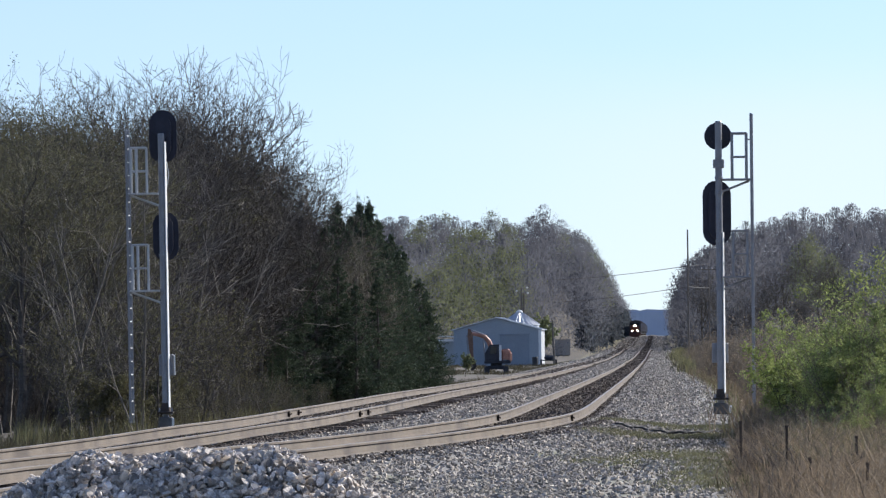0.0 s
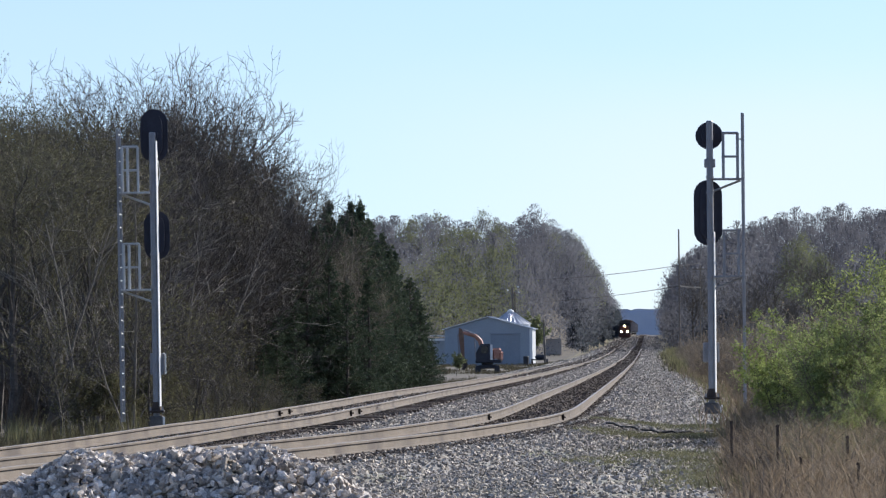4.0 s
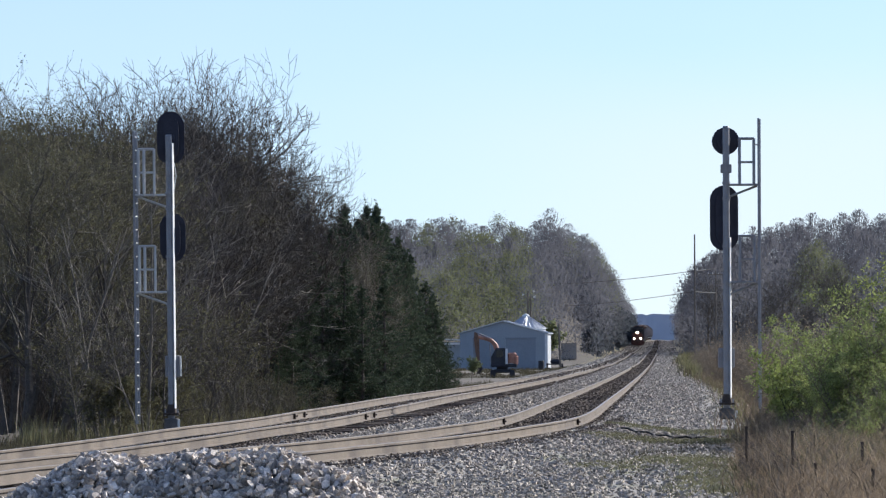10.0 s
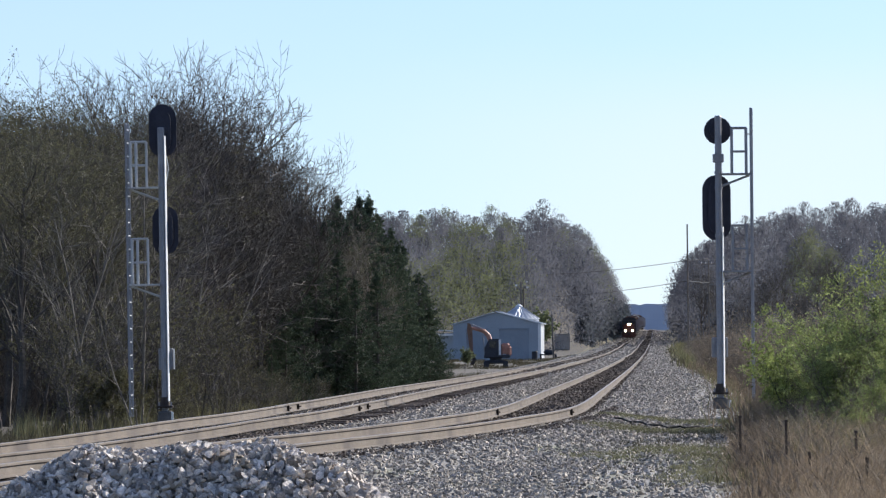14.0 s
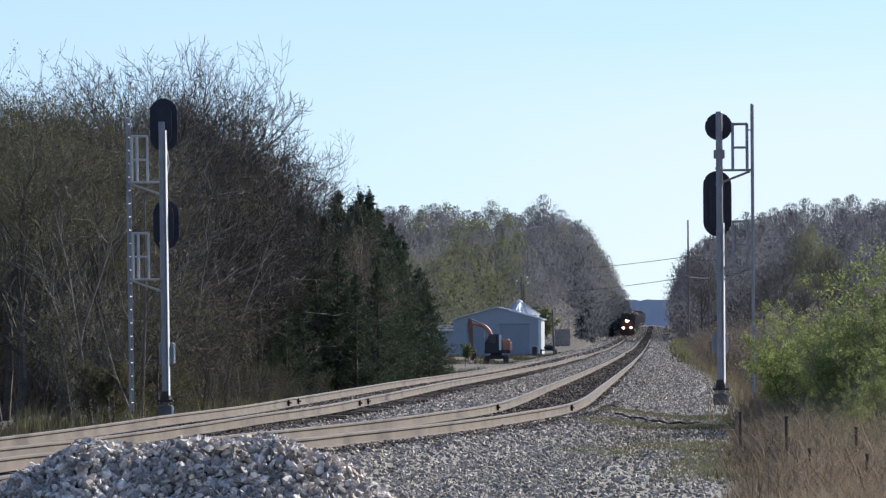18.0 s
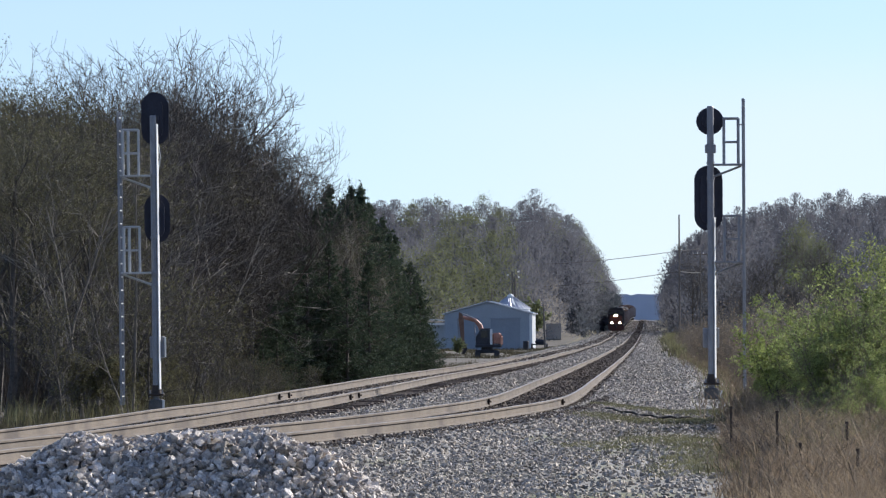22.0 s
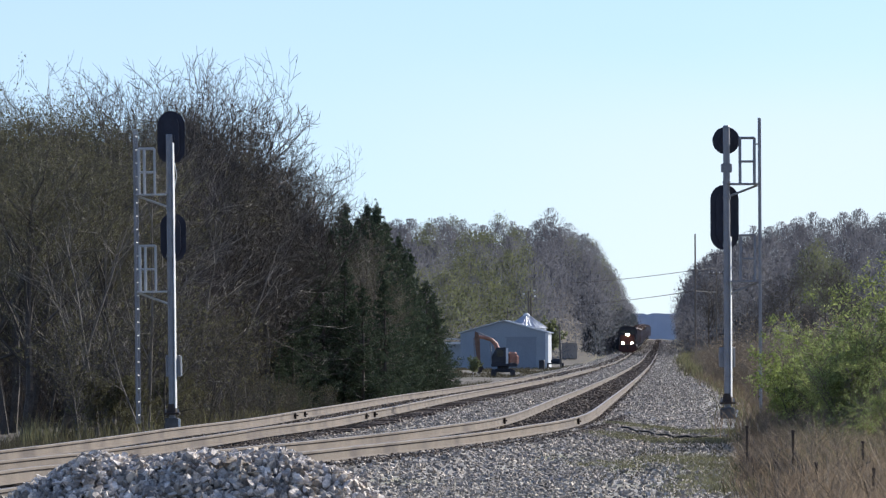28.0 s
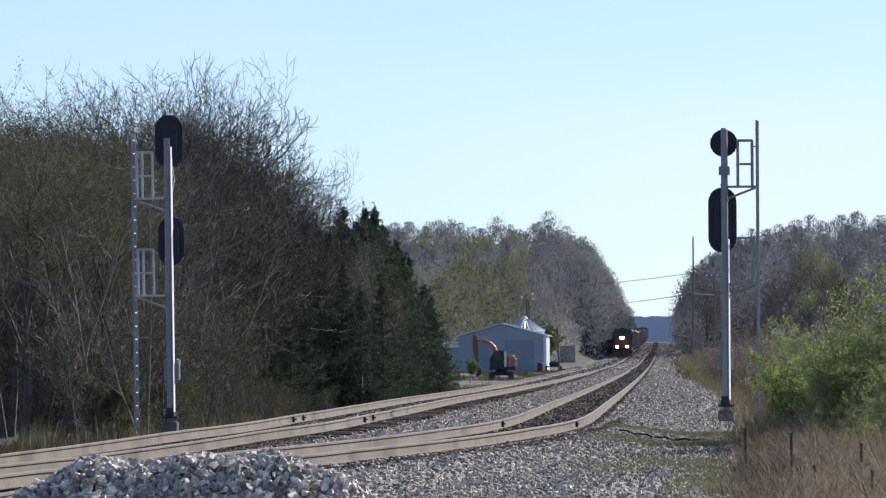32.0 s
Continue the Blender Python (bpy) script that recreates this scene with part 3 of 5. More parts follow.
def woodland():
    brown = [bare_tree_meshes(11 + i, 9.5, (13, 7, 5, 4), 0.62, 4, M_TWIG, M_BUD, 1, 0.022) for i in range(3)]
    dark = [bare_tree_meshes(16 + i, 9.5, (12, 7, 5, 4), 0.66, 4, M_DARKTWIG, M_BUD, 0, 0.02) for i in range(3)]
    budding = [bare_tree_meshes(21 + i, 9.5, (12, 7, 5, 3), 0.62, 4, M_OLIVETWIG, M_BUD, 3, 0.028) for i in range(2)]
    scrub = [bare_tree_meshes(51 + i, 4.2, (12, 7, 6), 0.7, 3, (M_DARKTWIG, M_TWIG)[i % 2], M_BUD, 1, 0.035, trunk=0.010) for i in range(3)]
    rng = random.Random(3)
    n = 0
    for row, (off, step, big) in enumerate(((8.2, 3.7, 0.94), (11.5, 3.8, 1.08), (15, 4.4, 1.17), (20, 6, 1.2))):
        y = 152 + row * 3
        while y < 236 + row * 26:
            x = float(x_left(y)) - off + rng.uniform(-1, 1)
            if abs(x) < y * 0.085 and not (x / y > -0.0275 and y < 262):
                fall = 1.0 if y < 205 else max(0.68, 1 - (y - 205) / 160)
                lot = rng.random()
                kind, label = (budding[n % 2], "spring tree with olive buds among fine twigs") if x / y < -0.043 and lot < 0.75 else \
                    (brown[n % 3], "bare spring tree with brown twigs") if lot < 0.5 else (dark[n % 3], "bare tree with dark purplish twigs")
                plant("bare_tree", kind, (x, y, float(z_ground(x, y))), rng.uniform(0, 360), big * fall * rng.uniform(0.86, 1.04), label, "tree", "wood beside the line")
                n += 1
            y += step * rng.uniform(0.7, 1.3)
    # across, along, height of the tall ones that make the skyline
    for x, y, h in ((-13.2, 196, 10.9), (-12.6, 192, 10.6), (-12.0, 198, 10.8), (-11.3, 200, 11.0), (-10.8, 194, 10.9), (-10.4, 198, 11.4), (-9.9, 192, 11.3), (-9.5, 197, 11.8), (-9.0, 200, 11.6), (-8.5, 194, 10.9), (-8.1, 199, 11.3),
                    (-8.2, 203, 11.9), (-7.6, 200, 11.8), (-6.9, 206, 12.3), (-6.4, 203, 11.2), (-5.9, 208, 10.5), (-6.1, 238, 10.4), (-5.8, 237, 9.9), (-6.0, 239, 10.3), (-9.3, 206, 11.3), (-7.9, 212, 11.6), (-6.9, 214, 10.4), (-6.2, 216, 9.2), (-6.2, 241, 9.3), (-10.9, 206, 11.0),
                    (-8.6, 209, 11.4), (-7.5, 209, 11.2), (-6.5, 236, 10.2), (-11.9, 207, 11.0)):
        plant("bare_tree", OPEN[n % 5], (x, y, float(z_ground(x, y))), 50 * n, h / 9.5, "tall leafless tree with crooked spreading branches", "tree", "wood beside the line")
        n += 1
    for x, y, h in ((-5.9, 284, 9.6), (-6.7, 282, 10.2), (-7.5, 281, 10.6), (-6.3, 292, 9.9), (-7.2, 292, 10.4), (-7.4, 226, 9.2), (-6.9, 230, 8.8), (-6.6, 262, 9.5), (-6.1, 268, 9.0)):
        plant("bare_tree", dark[n % 3], (x, y, float(z_ground(x, y))), 70 * n, h / 9.5, "small bare tree among the cedars", "tree", "wood beside the line")
        n += 1
    tan = bare_tree_meshes(27, 7.6, (12, 7, 5, 3), 0.55, 4, M_TANTWIG, M_BUD, 1, 0.022)
    for x, y, h in ((-2.35, 216, 6.7), (-2.05, 218, 5.9), (-2.6, 219, 6.4)):
        plant("bare_tree", tan, (x, y, float(z_ground(x, y))), 70 * x, h / 7.6, "slim bare tree with tan twigs before the cedars", "tree", "wood beside the line")
    olive = [bare_tree_meshes(56 + i, 3.2, (12, 7, 6), 0.7, 3, M_TWIG, M_OLIVE, 5, 0.05, trunk=0.010) for i in range(2)]
    for i in range(14):
        y = rng.uniform(148, 172)
        x = float(x_left(y)) - rng.uniform(5.2, 7)
        plant("shrub", olive[i % 2], (x, y, float(z_ground(x, y))), rng.uniform(0, 360), rng.uniform(0.3, 0.6), "olive-green budding shrub at the foot of the wood", "shrub", "undergrowth of the wood")
    sapling = [[(nm, me) for nm, me in bare_tree_meshes(81 + i, 5.5, (6, 3, 3), 0.5, 3, M_LITBARK, M_BUD, 0, 0.04, trunk=0.006, limbs=0)] for i in range(3)]
    for kind in sapling:
        kind[0][1].materials[0] = M_LITBARK
    # saplings whose pale bark paints the sunlit trunks along the wood's edge
    for i in range(28):
        y = rng.uniform(148, 194)
        x = float(x_left(y)) - rng.uniform(5.4, 8.0)
        plant("sapling", sapling[i % 3], (x, y, float(z_ground(x, y))), rng.uniform(0, 360), rng.uniform(0.6, 1.5), "slender bare sapling at the edge of the wood, sunlight put into its pale bark", "sapling", "saplings of the wood")
    for i in range(26):
        y = rng.uniform(146, 206)
        x = float(x_left(y)) - rng.uniform(3.7, 5.6)
        plant("shrub", scrub[i % 3], (x, y, float(z_ground(x, y))), rng.uniform(0, 360), rng.uniform(0.2, 0.4), "low bare shrub beside the track's shoulder", "shrub", "undergrowth of the wood")
    y = 146
    while y < 180:
        x = float(x_left(y)) - rng.uniform(4.6, 8.4)
        plant("shrub", scrub[n % 3], (x, y, float(z_ground(x, y))), rng.uniform(0, 360), rng.uniform(0.6, 1.05), "dense leafless shrub at the foot of the wood", "shrub", "undergrowth of the wood")
        n += 1
        y += rng.uniform(1.1, 2.2)


def cedar_meshes(seed, h, wide):
    """A red cedar: a tapered trunk and separate boughs of short sprays, with gaps between them and a ragged outline."""
    rng, r = np.random.RandomState(seed), random.Random(seed)
    trunk = Shape().tube([(0, 0, -0.2), (0.05, 0, h * 0.5), (0, 0.04, h * 0.97)], [h * 0.016, h * 0.010, 0.01], 7)
    tips, limbs = [], Shape()
    for i in range(150):
        f = ((i + r.random()) / 150) ** 0.85
        z = h * (0.03 + 0.94 * f)
        a = r.uniform(0, 6.283)
        reach = (wide * (1 - f) ** 0.8 * r.choice((0.6, 0.8, 0.95, 1.1, 1.25)) + 0.05) * (1 if f > 0.12 else 0.8)
        e = Vector((math.cos(a) * reach, math.sin(a) * reach, z + reach * r.uniform(0.05, 0.42)))
        b = Vector((0, 0, z))
        limbs.tube([b, b.lerp(e, 0.55) + Vector((0, 0, -0.06 * reach)), e], [0.02, 0.014, 0.005], 3, False)
        count = 6 + int(9 * reach / wide)
        for k in range(count):
            g = 1 - 0.72 * (k / count) ** 1.2
            fan = 0.05 + 0.16 * reach * (1.15 - g)
            tips.append((b.lerp(e, g) + Vector((r.gauss(0, fan), r.gauss(0, fan), r.gauss(0, 0.05) - 0.06 * reach * math.sin(g * 3.14))), f))
    for k in range(3):
        lean = Vector((r.gauss(0, 0.12), r.gauss(0, 0.12), 0))
        tips += [(lean * (1 - q / 14) + Vector((0, 0, h * (0.9 + 0.1 * q / 9) - 0.25 * k)), 1.0) for q in range(10)]
    n, per = len(tips), 11
    thin = np.repeat(np.array([1.1 - 0.7 * t[1] for t in tips]), per)[:, None]
    T = np.repeat(np.array([t[0][:] for t in tips]), per, 0) + rng.normal(0, 0.075, (n * per, 3)) * thin * np.array([1, 1, 0.75])
    a = rng.normal(0, 1, (n * per, 3)) + np.array([0, 0, 0.9])
    a /= np.linalg.norm(a, axis=1)[:, None]
    b = np.cross(a, rng.normal(0, 1, (n * per, 3)))
    b /= np.linalg.norm(b, axis=1)[:, None]
    s = rng.uniform(0.04, 0.12, (n * per, 1)) * (0.35 + 0.65 * thin)
    V = np.stack([T - a * s * 0.4 - b * s * 0.35, T - a * s * 0.4 + b * s * 0.35, T + a * s], 1).reshape(-1, 3)
    return [("trunk", trunk.mesh("trunk", M_BARK)), ("branchwork", limbs.mesh("branchwork", M_BARK)), ("foliage", bulk("foliage", V, np.arange(n * per * 3).reshape(-1, 3), M_CEDAR))]


def cedars():
    kinds = [cedar_meshes(71 + i, 8.0, w) for i, w in enumerate((1.9, 2.5, 1.3, 0.8))]
    # across, along, height
    places = ((-4.2, 266, 8.2), (-3.4, 272, 8.1), (-2.9, 279, 8.9), (-2.0, 283, 7.6), (-1.5, 287, 6.9), (-0.8, 287, 5.6), (-0.35, 285, 3.9), (0.15, 286, 2.2), (-0.5, 290, 5.0), (-6.6, 222, 3.9), (-5.9, 226, 4.3), (-5.5, 216, 3.4), (-5.0, 214, 3.6), (-4.5, 217, 4.6), (-4.0, 213, 3.5), (-3.8, 220, 5.7), (-3.4, 216, 4.3), (-3.1, 225, 6.6), (-2.9, 219, 4.4), (-2.6, 230, 7.0), (-2.4, 224, 4.8), (-4.6, 224, 6.0), (-4.0, 228, 6.9), (-3.5, 233, 7.2), (-5.2, 250, 5.8), (-4.5, 252, 6.4),
              (-6.2, 231, 3.6), (-5.4, 238, 4.4), (-4.6, 243, 4.0), (-3.8, 250, 4.6), (-3.0, 258, 4.4), (-2.2, 266, 4.2), (-1.4, 274, 3.4), (-6.0, 243, 5.4), (-2.6, 268, 6.2), (-6.9, 226, 3.0), (-5.35, 205, 2.3), (-4.95, 207, 3.4), (-4.4, 209, 4.0), (-4.0, 211, 5.2), (-3.3, 212, 5.4), (-2.7, 211, 4.2), (-2.0, 213, 4.3), (-4.9, 262, 7.0), (-3.7, 277, 8.4), (-5.6, 256, 6.6), (-3.0, 271, 7.9), (-2.2, 276, 7.0), (-5.2, 247, 6.4), (-4.1, 256, 6.6), (-3.5, 266, 7.2), (-4.4, 272, 8.5), (-2.6, 281, 8.3), (-3.2, 285, 8.6), (-1.7, 281, 6.8), (-5.0, 272, 7.6))
    for x, y, h in ((-4.42, 285, 9.3), (-3.45, 285, 9.2), (-3.05, 286, 9.2), (-3.75, 287, 8.3), (-2.6, 284, 8.1)):
        plant("cedar_tree", kinds[3], (x, y, float(z_ground(x, y))), x * 70, h / 8.0, "slender dark cedar with a pointed spire", "tree", "cedars beside the line")
    for i, (x, y, h) in enumerate(places):
        g = float(z_ground(x, y))
        plant("cedar_tree", kinds[2 if i in (2, 4, 9, 31, 32) else i % 2], (x, y, g), i * 77, h / 8.0, "dark green cedar with ragged drooping sprays", "tree", "cedars beside the line")


woodland()
cedars()


def rounded(me, out):
    """Gives each flake the slope of the crown that it belongs to. out: from the crown's middle to each flake."""
    out = out / np.linalg.norm(out, axis=1)[:, None]
    me.polygons.foreach_set("use_smooth", np.ones(len(me.polygons), dtype=bool))
    me.normals_split_custom_set_from_vertices(np.repeat(out, 3, 0).tolist())


def far_wood(name, label, spots, seed, h, greens, material, n=760, near=False):
    """Woods seen from afar: crowns of many fine flakes, with upright twigs along the top."""
    rng = np.random.RandomState(seed)
    P, D, L, Wd = [], [], [], []
    GP, GC, C = [], [], []
    for x, y in spots:
        g = float(z_ground(x, y))
        hh = h * rng.uniform(0.75, 1.12)
        leafy_one = greens(x, y, rng)
        z = rng.uniform(0.0, 1, n)
        rad = hh * 0.30 * np.interp(z, (0, 0.3, 0.6, 0.85, 1), (0.75, 0.95, 1, 0.65, 0.15))
        a, q = rng.uniform(0, 6.283, n), np.sqrt(rng.uniform(0, 1, n))
        pos = np.stack([x + np.cos(a) * rad * q, y + np.sin(a) * rad * q, g + z * hh], 1)
        if leafy_one:
            GP.append(pos[(z > 0.3) & (rng.rand(n) < 0.8)])
            GC.append(np.tile((x, y, g + 0.4 * hh), (len(GP[-1]), 1)))
            pos, a, q = pos[:n // 3], a[:n // 3], q[:n // 3]
        d = np.stack([np.cos(a) * q * 0.8, np.sin(a) * q * 0.8, np.ones(len(a))], 1) + rng.normal(0, 0.25, (len(a), 3))
        P.append(pos), D.append(d / np.linalg.norm(d, axis=1)[:, None])
        k = len(a)
        C.append(np.tile((x, y, g + 0.4 * hh), (k, 1)))
        L.append(hh * (rng.uniform(0.015, 0.05, k) if near else rng.uniform(0.006, 0.02, k)))
        Wd.append(hh / 13 * (rng.uniform(0.02, 0.035, k) if near else rng.uniform(0.05, 0.10, k)))
        k, f = (4, 0.3) if near else (34, 0.84)
        if not near or h < 12:
            a, q = rng.uniform(0, 6.283, k), rng.uniform(0, 1, k)
            P.append(np.stack([x + np.cos(a) * q * hh * 0.2, y + np.sin(a) * q * hh * 0.2, g + hh * (f + 0.1 * (1 - q) * (not near))], 1))
            C.append(np.tile((x, y, g + 0.4 * hh), (k, 1)))
            D.append(np.stack([np.cos(a) * q * 0.5, np.sin(a) * q * 0.5, np.ones(k)], 1))
            L.append(np.full(k, hh * (0.3 if near else 0.07))), Wd.append(np.full(k, hh * (0.006 if near else 0.0028)))
    P, D, L, Wd = np.concatenate(P), np.concatenate(D), np.concatenate(L)[:, None], np.concatenate(Wd)[:, None]
    side = np.cross(D, rng.normal(0, 1, D.shape))
    side /= np.linalg.norm(side, axis=1)[:, None]
    V = np.stack([P - D * L + side * Wd, P - D * L - side * Wd, P + D * L], 1).reshape(-1, 3)
    F = np.arange(len(V)).reshape(-1, 3)
    me = bulk(name, V, F, material)
    if not near:
        rounded(me, P - np.concatenate(C))
    tagged(new(name, me), label, "woods", kind="stuff")
    if GP:
        G, out = np.repeat(np.concatenate(GP), 3, 0), np.repeat(np.concatenate(GP) - np.concatenate(GC), 3, 0)
        n = len(G)
        G = G + rng.normal(0, 0.4, (n, 3))
        a, b = rng.normal(0, 0.1, (n, 3)), rng.normal(0, 0.1, (n, 3))
        V = np.stack([G + a, G + b, G - (a + b) * 0.5], 1).reshape(-1, 3)
        F = np.arange(n * 3).reshape(-1, 3)
        me = bulk(name, V, F, M_FARGREEN)
        rounded(me, out)
        tagged(new(name + "_leaves", me), "yellow-green fresh foliage among the bare hillside trees", "foliage", kind="stuff")


# leaves with little contrast from piece to piece, evened out as haze does
def far_leafy(name, dark, light):
    m = leafy(name, dark, light, 0.5)
    for n in m.node_tree.nodes:
        if n.type == "MAP_RANGE" and abs(n.inputs[3].default_value - 0.62) < 0.01:
            n.inputs[3].default_value, n.inputs[4].default_value = 0.93, 1.07
        if n.type == "TEX_NOISE":
            n.inputs["Scale"].default_value *= 0.1
    return m


# aerial haze is put into these base colours: paler, bluer, less saturated
M_FARTWIG = far_leafy("hazed_bare_woods", (0.118, 0.122, 0.142), (0.172, 0.177, 0.203))
M_FARGREEN = far_leafy("hazed_fresh_foliage", (0.135, 0.152, 0.085), (0.205, 0.225, 0.12))
M_EVERFAR = far_leafy("hazed_evergreen_needles", (0.056, 0.066, 0.076), (0.098, 0.112, 0.124))
M_INNER = leafy("shaded_inner_twigs", (0.056, 0.047, 0.041), (0.118, 0.100, 0.085), 0.35)


def hillsides():
    rng = np.random.RandomState(8)
    spots, back, under, middle = [], [], [], []
    for y in np.arange(880, 1500, 13):
        for off in np.arange(7, 150, 7.0):
            x = float(x_left(y)) - off + rng.uniform(-3, 3)
            if abs(x / y) < 0.085 and rng.rand() < 0.72:
                spots.append((x, y + rng.uniform(-6, 6)))
    for y in np.arange(185, 400, 5.5):
        for off in np.arange(27, 60, 5.5):
            x = float(x_left(y)) - off + rng.uniform(-2, 2)
            if abs(x / y) < 0.09:
                back.append((x, y + rng.uniform(-2, 2)))
    for y in np.arange(150, 240, 2.2):
        for off in (12.5, 17, 22):
            x = float(x_left(y)) - off + rng.uniform(-1, 1)
            if abs(x / y) < 0.09:
                under.append((x, y))
    for y in np.arange(198, 262, 3.6):
        for off in (9.5, 12.5, 15.5, 19, 23):
            x = float(x_left(y)) - off + rng.uniform(-1, 1)
            if abs(x / y) < 0.085:
                middle.append((x, y))
    far_wood("wood_interior", "dense bare thicket deep inside the wood", back, 3, 12.5, lambda x, y, r: False, M_INNER, near=True)
    far_wood("wood_middle", "close-set bare crowns in the middle of the wood", middle, 5, 9.3, lambda x, y, r: False, M_INNER, 1800, near=True)
    far_wood("wood_undergrowth", "tangled bare undergrowth inside the wood", under, 4, 3.2, lambda x, y, r: False, M_INNER, near=True)
    for y in np.arange(1500, 2600, 14):
        for off in (9, 16, 23, 30):
            spots.append((float(x_left(y)) - off + rng.uniform(-2, 2), y))
    far_wood("left_hill_woods", "bare woods covering the hill behind the sheds, haze put into their blue-grey colour", spots, 1, 13.5,
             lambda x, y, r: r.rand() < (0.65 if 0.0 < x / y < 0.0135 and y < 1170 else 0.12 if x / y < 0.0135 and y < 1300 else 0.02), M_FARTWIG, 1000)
    spots = []
    for y in np.arange(980, 1500, 13):
        for off in np.arange(10, 150, 7.0):
            x = float(x_near(y)) + off + rng.uniform(-3, 3)
            if abs(x / y) < 0.085 and rng.rand() < 0.75:
                spots.append((x, y + rng.uniform(-6, 6)))
    for y in np.arange(1500, 2600, 14):
        for off in (11, 18, 25, 32):
            spots.append((float(x_near(y)) + off + rng.uniform(-2, 2), y))
    far_wood("right_hill_woods", "bare woods on the hill beyond the road, haze put into their blue-grey colour", spots, 2, 14.7,
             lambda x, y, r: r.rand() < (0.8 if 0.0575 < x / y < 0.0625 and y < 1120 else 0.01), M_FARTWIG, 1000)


hillsides()


def lineside_evergreens():
    """Dark evergreens close along the line, far off; haze is in their bluish colour."""
    rng = np.random.RandomState(17)
    V = []
    for y in np.concatenate([np.arange(962, 1300, 9), np.arange(1300, 2300, 15)]):
        for off in (-5.2, -7.5, -10.0, 15.0, 18.0):
            if y < {-5.2: 1000, -7.5: 1150, -10.0: 1260}.get(off, 1010):
                continue
            x, h, n = float(x_left(y)) + off + rng.uniform(-1, 1), rng.uniform(5, 9) * (0.5 if y < 1100 else 1), 150
            z = rng.uniform(0.02, 1, n)
            a, rad = rng.uniform(0, 6.283, n), h * 0.27 * (1 - z) ** 0.8 * np.sqrt(rng.uniform(0.2, 1, n)) + 0.1
            c = np.stack([x + np.cos(a) * rad, y + np.sin(a) * rad, float(z_ground(x, y)) + z * h], 1)
            p, q = rng.normal(0, 0.35, (n, 3)), rng.normal(0, 0.35, (n, 3))
            V.append(np.stack([c + p, c + q, c - p - q + np.array([0, 0, 0.3])], 1).reshape(-1, 3))
    V = np.concatenate(V)
    tagged(new("lineside_evergreens", bulk("lineside_evergreens", V, np.arange(len(V)).reshape(-1, 3), M_EVERFAR)), "evergreens on both sides of the distant line, their dark colour blued by painted haze", "trees", kind="stuff")


lineside_evergreens()


def far_ridge():
    s = Shape()
    xs = np.arange(-300, 700, 2.5)
    v, f = [], []
    for x in xs:
        t = 17 + 3 * math.sin(x * 0.012) + 1.6 * math.sin(x * 0.045 + 1) + random.uniform(-0.7, 0.7)
        v += [(x, 4200, 0), (x, 4215, t), (x, 4500, t * 0.9), (x, 4520, 0)]
    for i in range(len(xs) - 1):
        f += [(i * 4 + k, i * 4 + k + 1, i * 4 + k + 5, i * 4 + k + 4) for k in range(3)]
    s.add(v, f)
    # the ridge's pale base colour holds the haze in front of its woods
    ob = part("backdrop", s, surf("hazed_blue_ridge", (0.47, 0.48, 0.51), (0.55, 0.555, 0.585), 0.01, 0.08, 1, 0, place=True))
    tagged(ob, "distant wooded ridge on the horizon, haze put into its pale blue colour", "distant hills", kind="structure")


far_ridge()


# ---- brush and grass ----
def blades(name, label, places, height, width, lean, material, seed, cat="grass"):
    rng = np.random.RandomState(seed)
    P = np.asarray(places)
    n = len(P)
    h = height * rng.uniform(0.5, 1.3, (n, 1))
    a = rng.uniform(0, 6.283, n)
    tip = np.stack([np.cos(a), np.sin(a), np.zeros(n)], 1) * h * lean * rng.uniform(0.2, 1.4, (n, 1)) + np.array([0, 0, 1.0]) * h
    mid = tip * np.array([0.3, 0.3, 0.55])
    b = rng.uniform(0, 6.283, n)
    w = np.stack([np.cos(b), np.sin(b), np.zeros(n)], 1) * width
    V = np.stack([P - w, P + w, P + mid + w * 0.8, P + mid - w * 0.8, P + tip], 1).reshape(-1, 3)
    k = np.arange(n)[:, None, None] * 5
    F = (np.array([[0, 1, 2], [0, 2, 3], [3, 2, 4]])[None] + k).reshape(-1, 3)
    return tagged(new(name, bulk(name, V, F, material)), label, cat, kind="stuff")


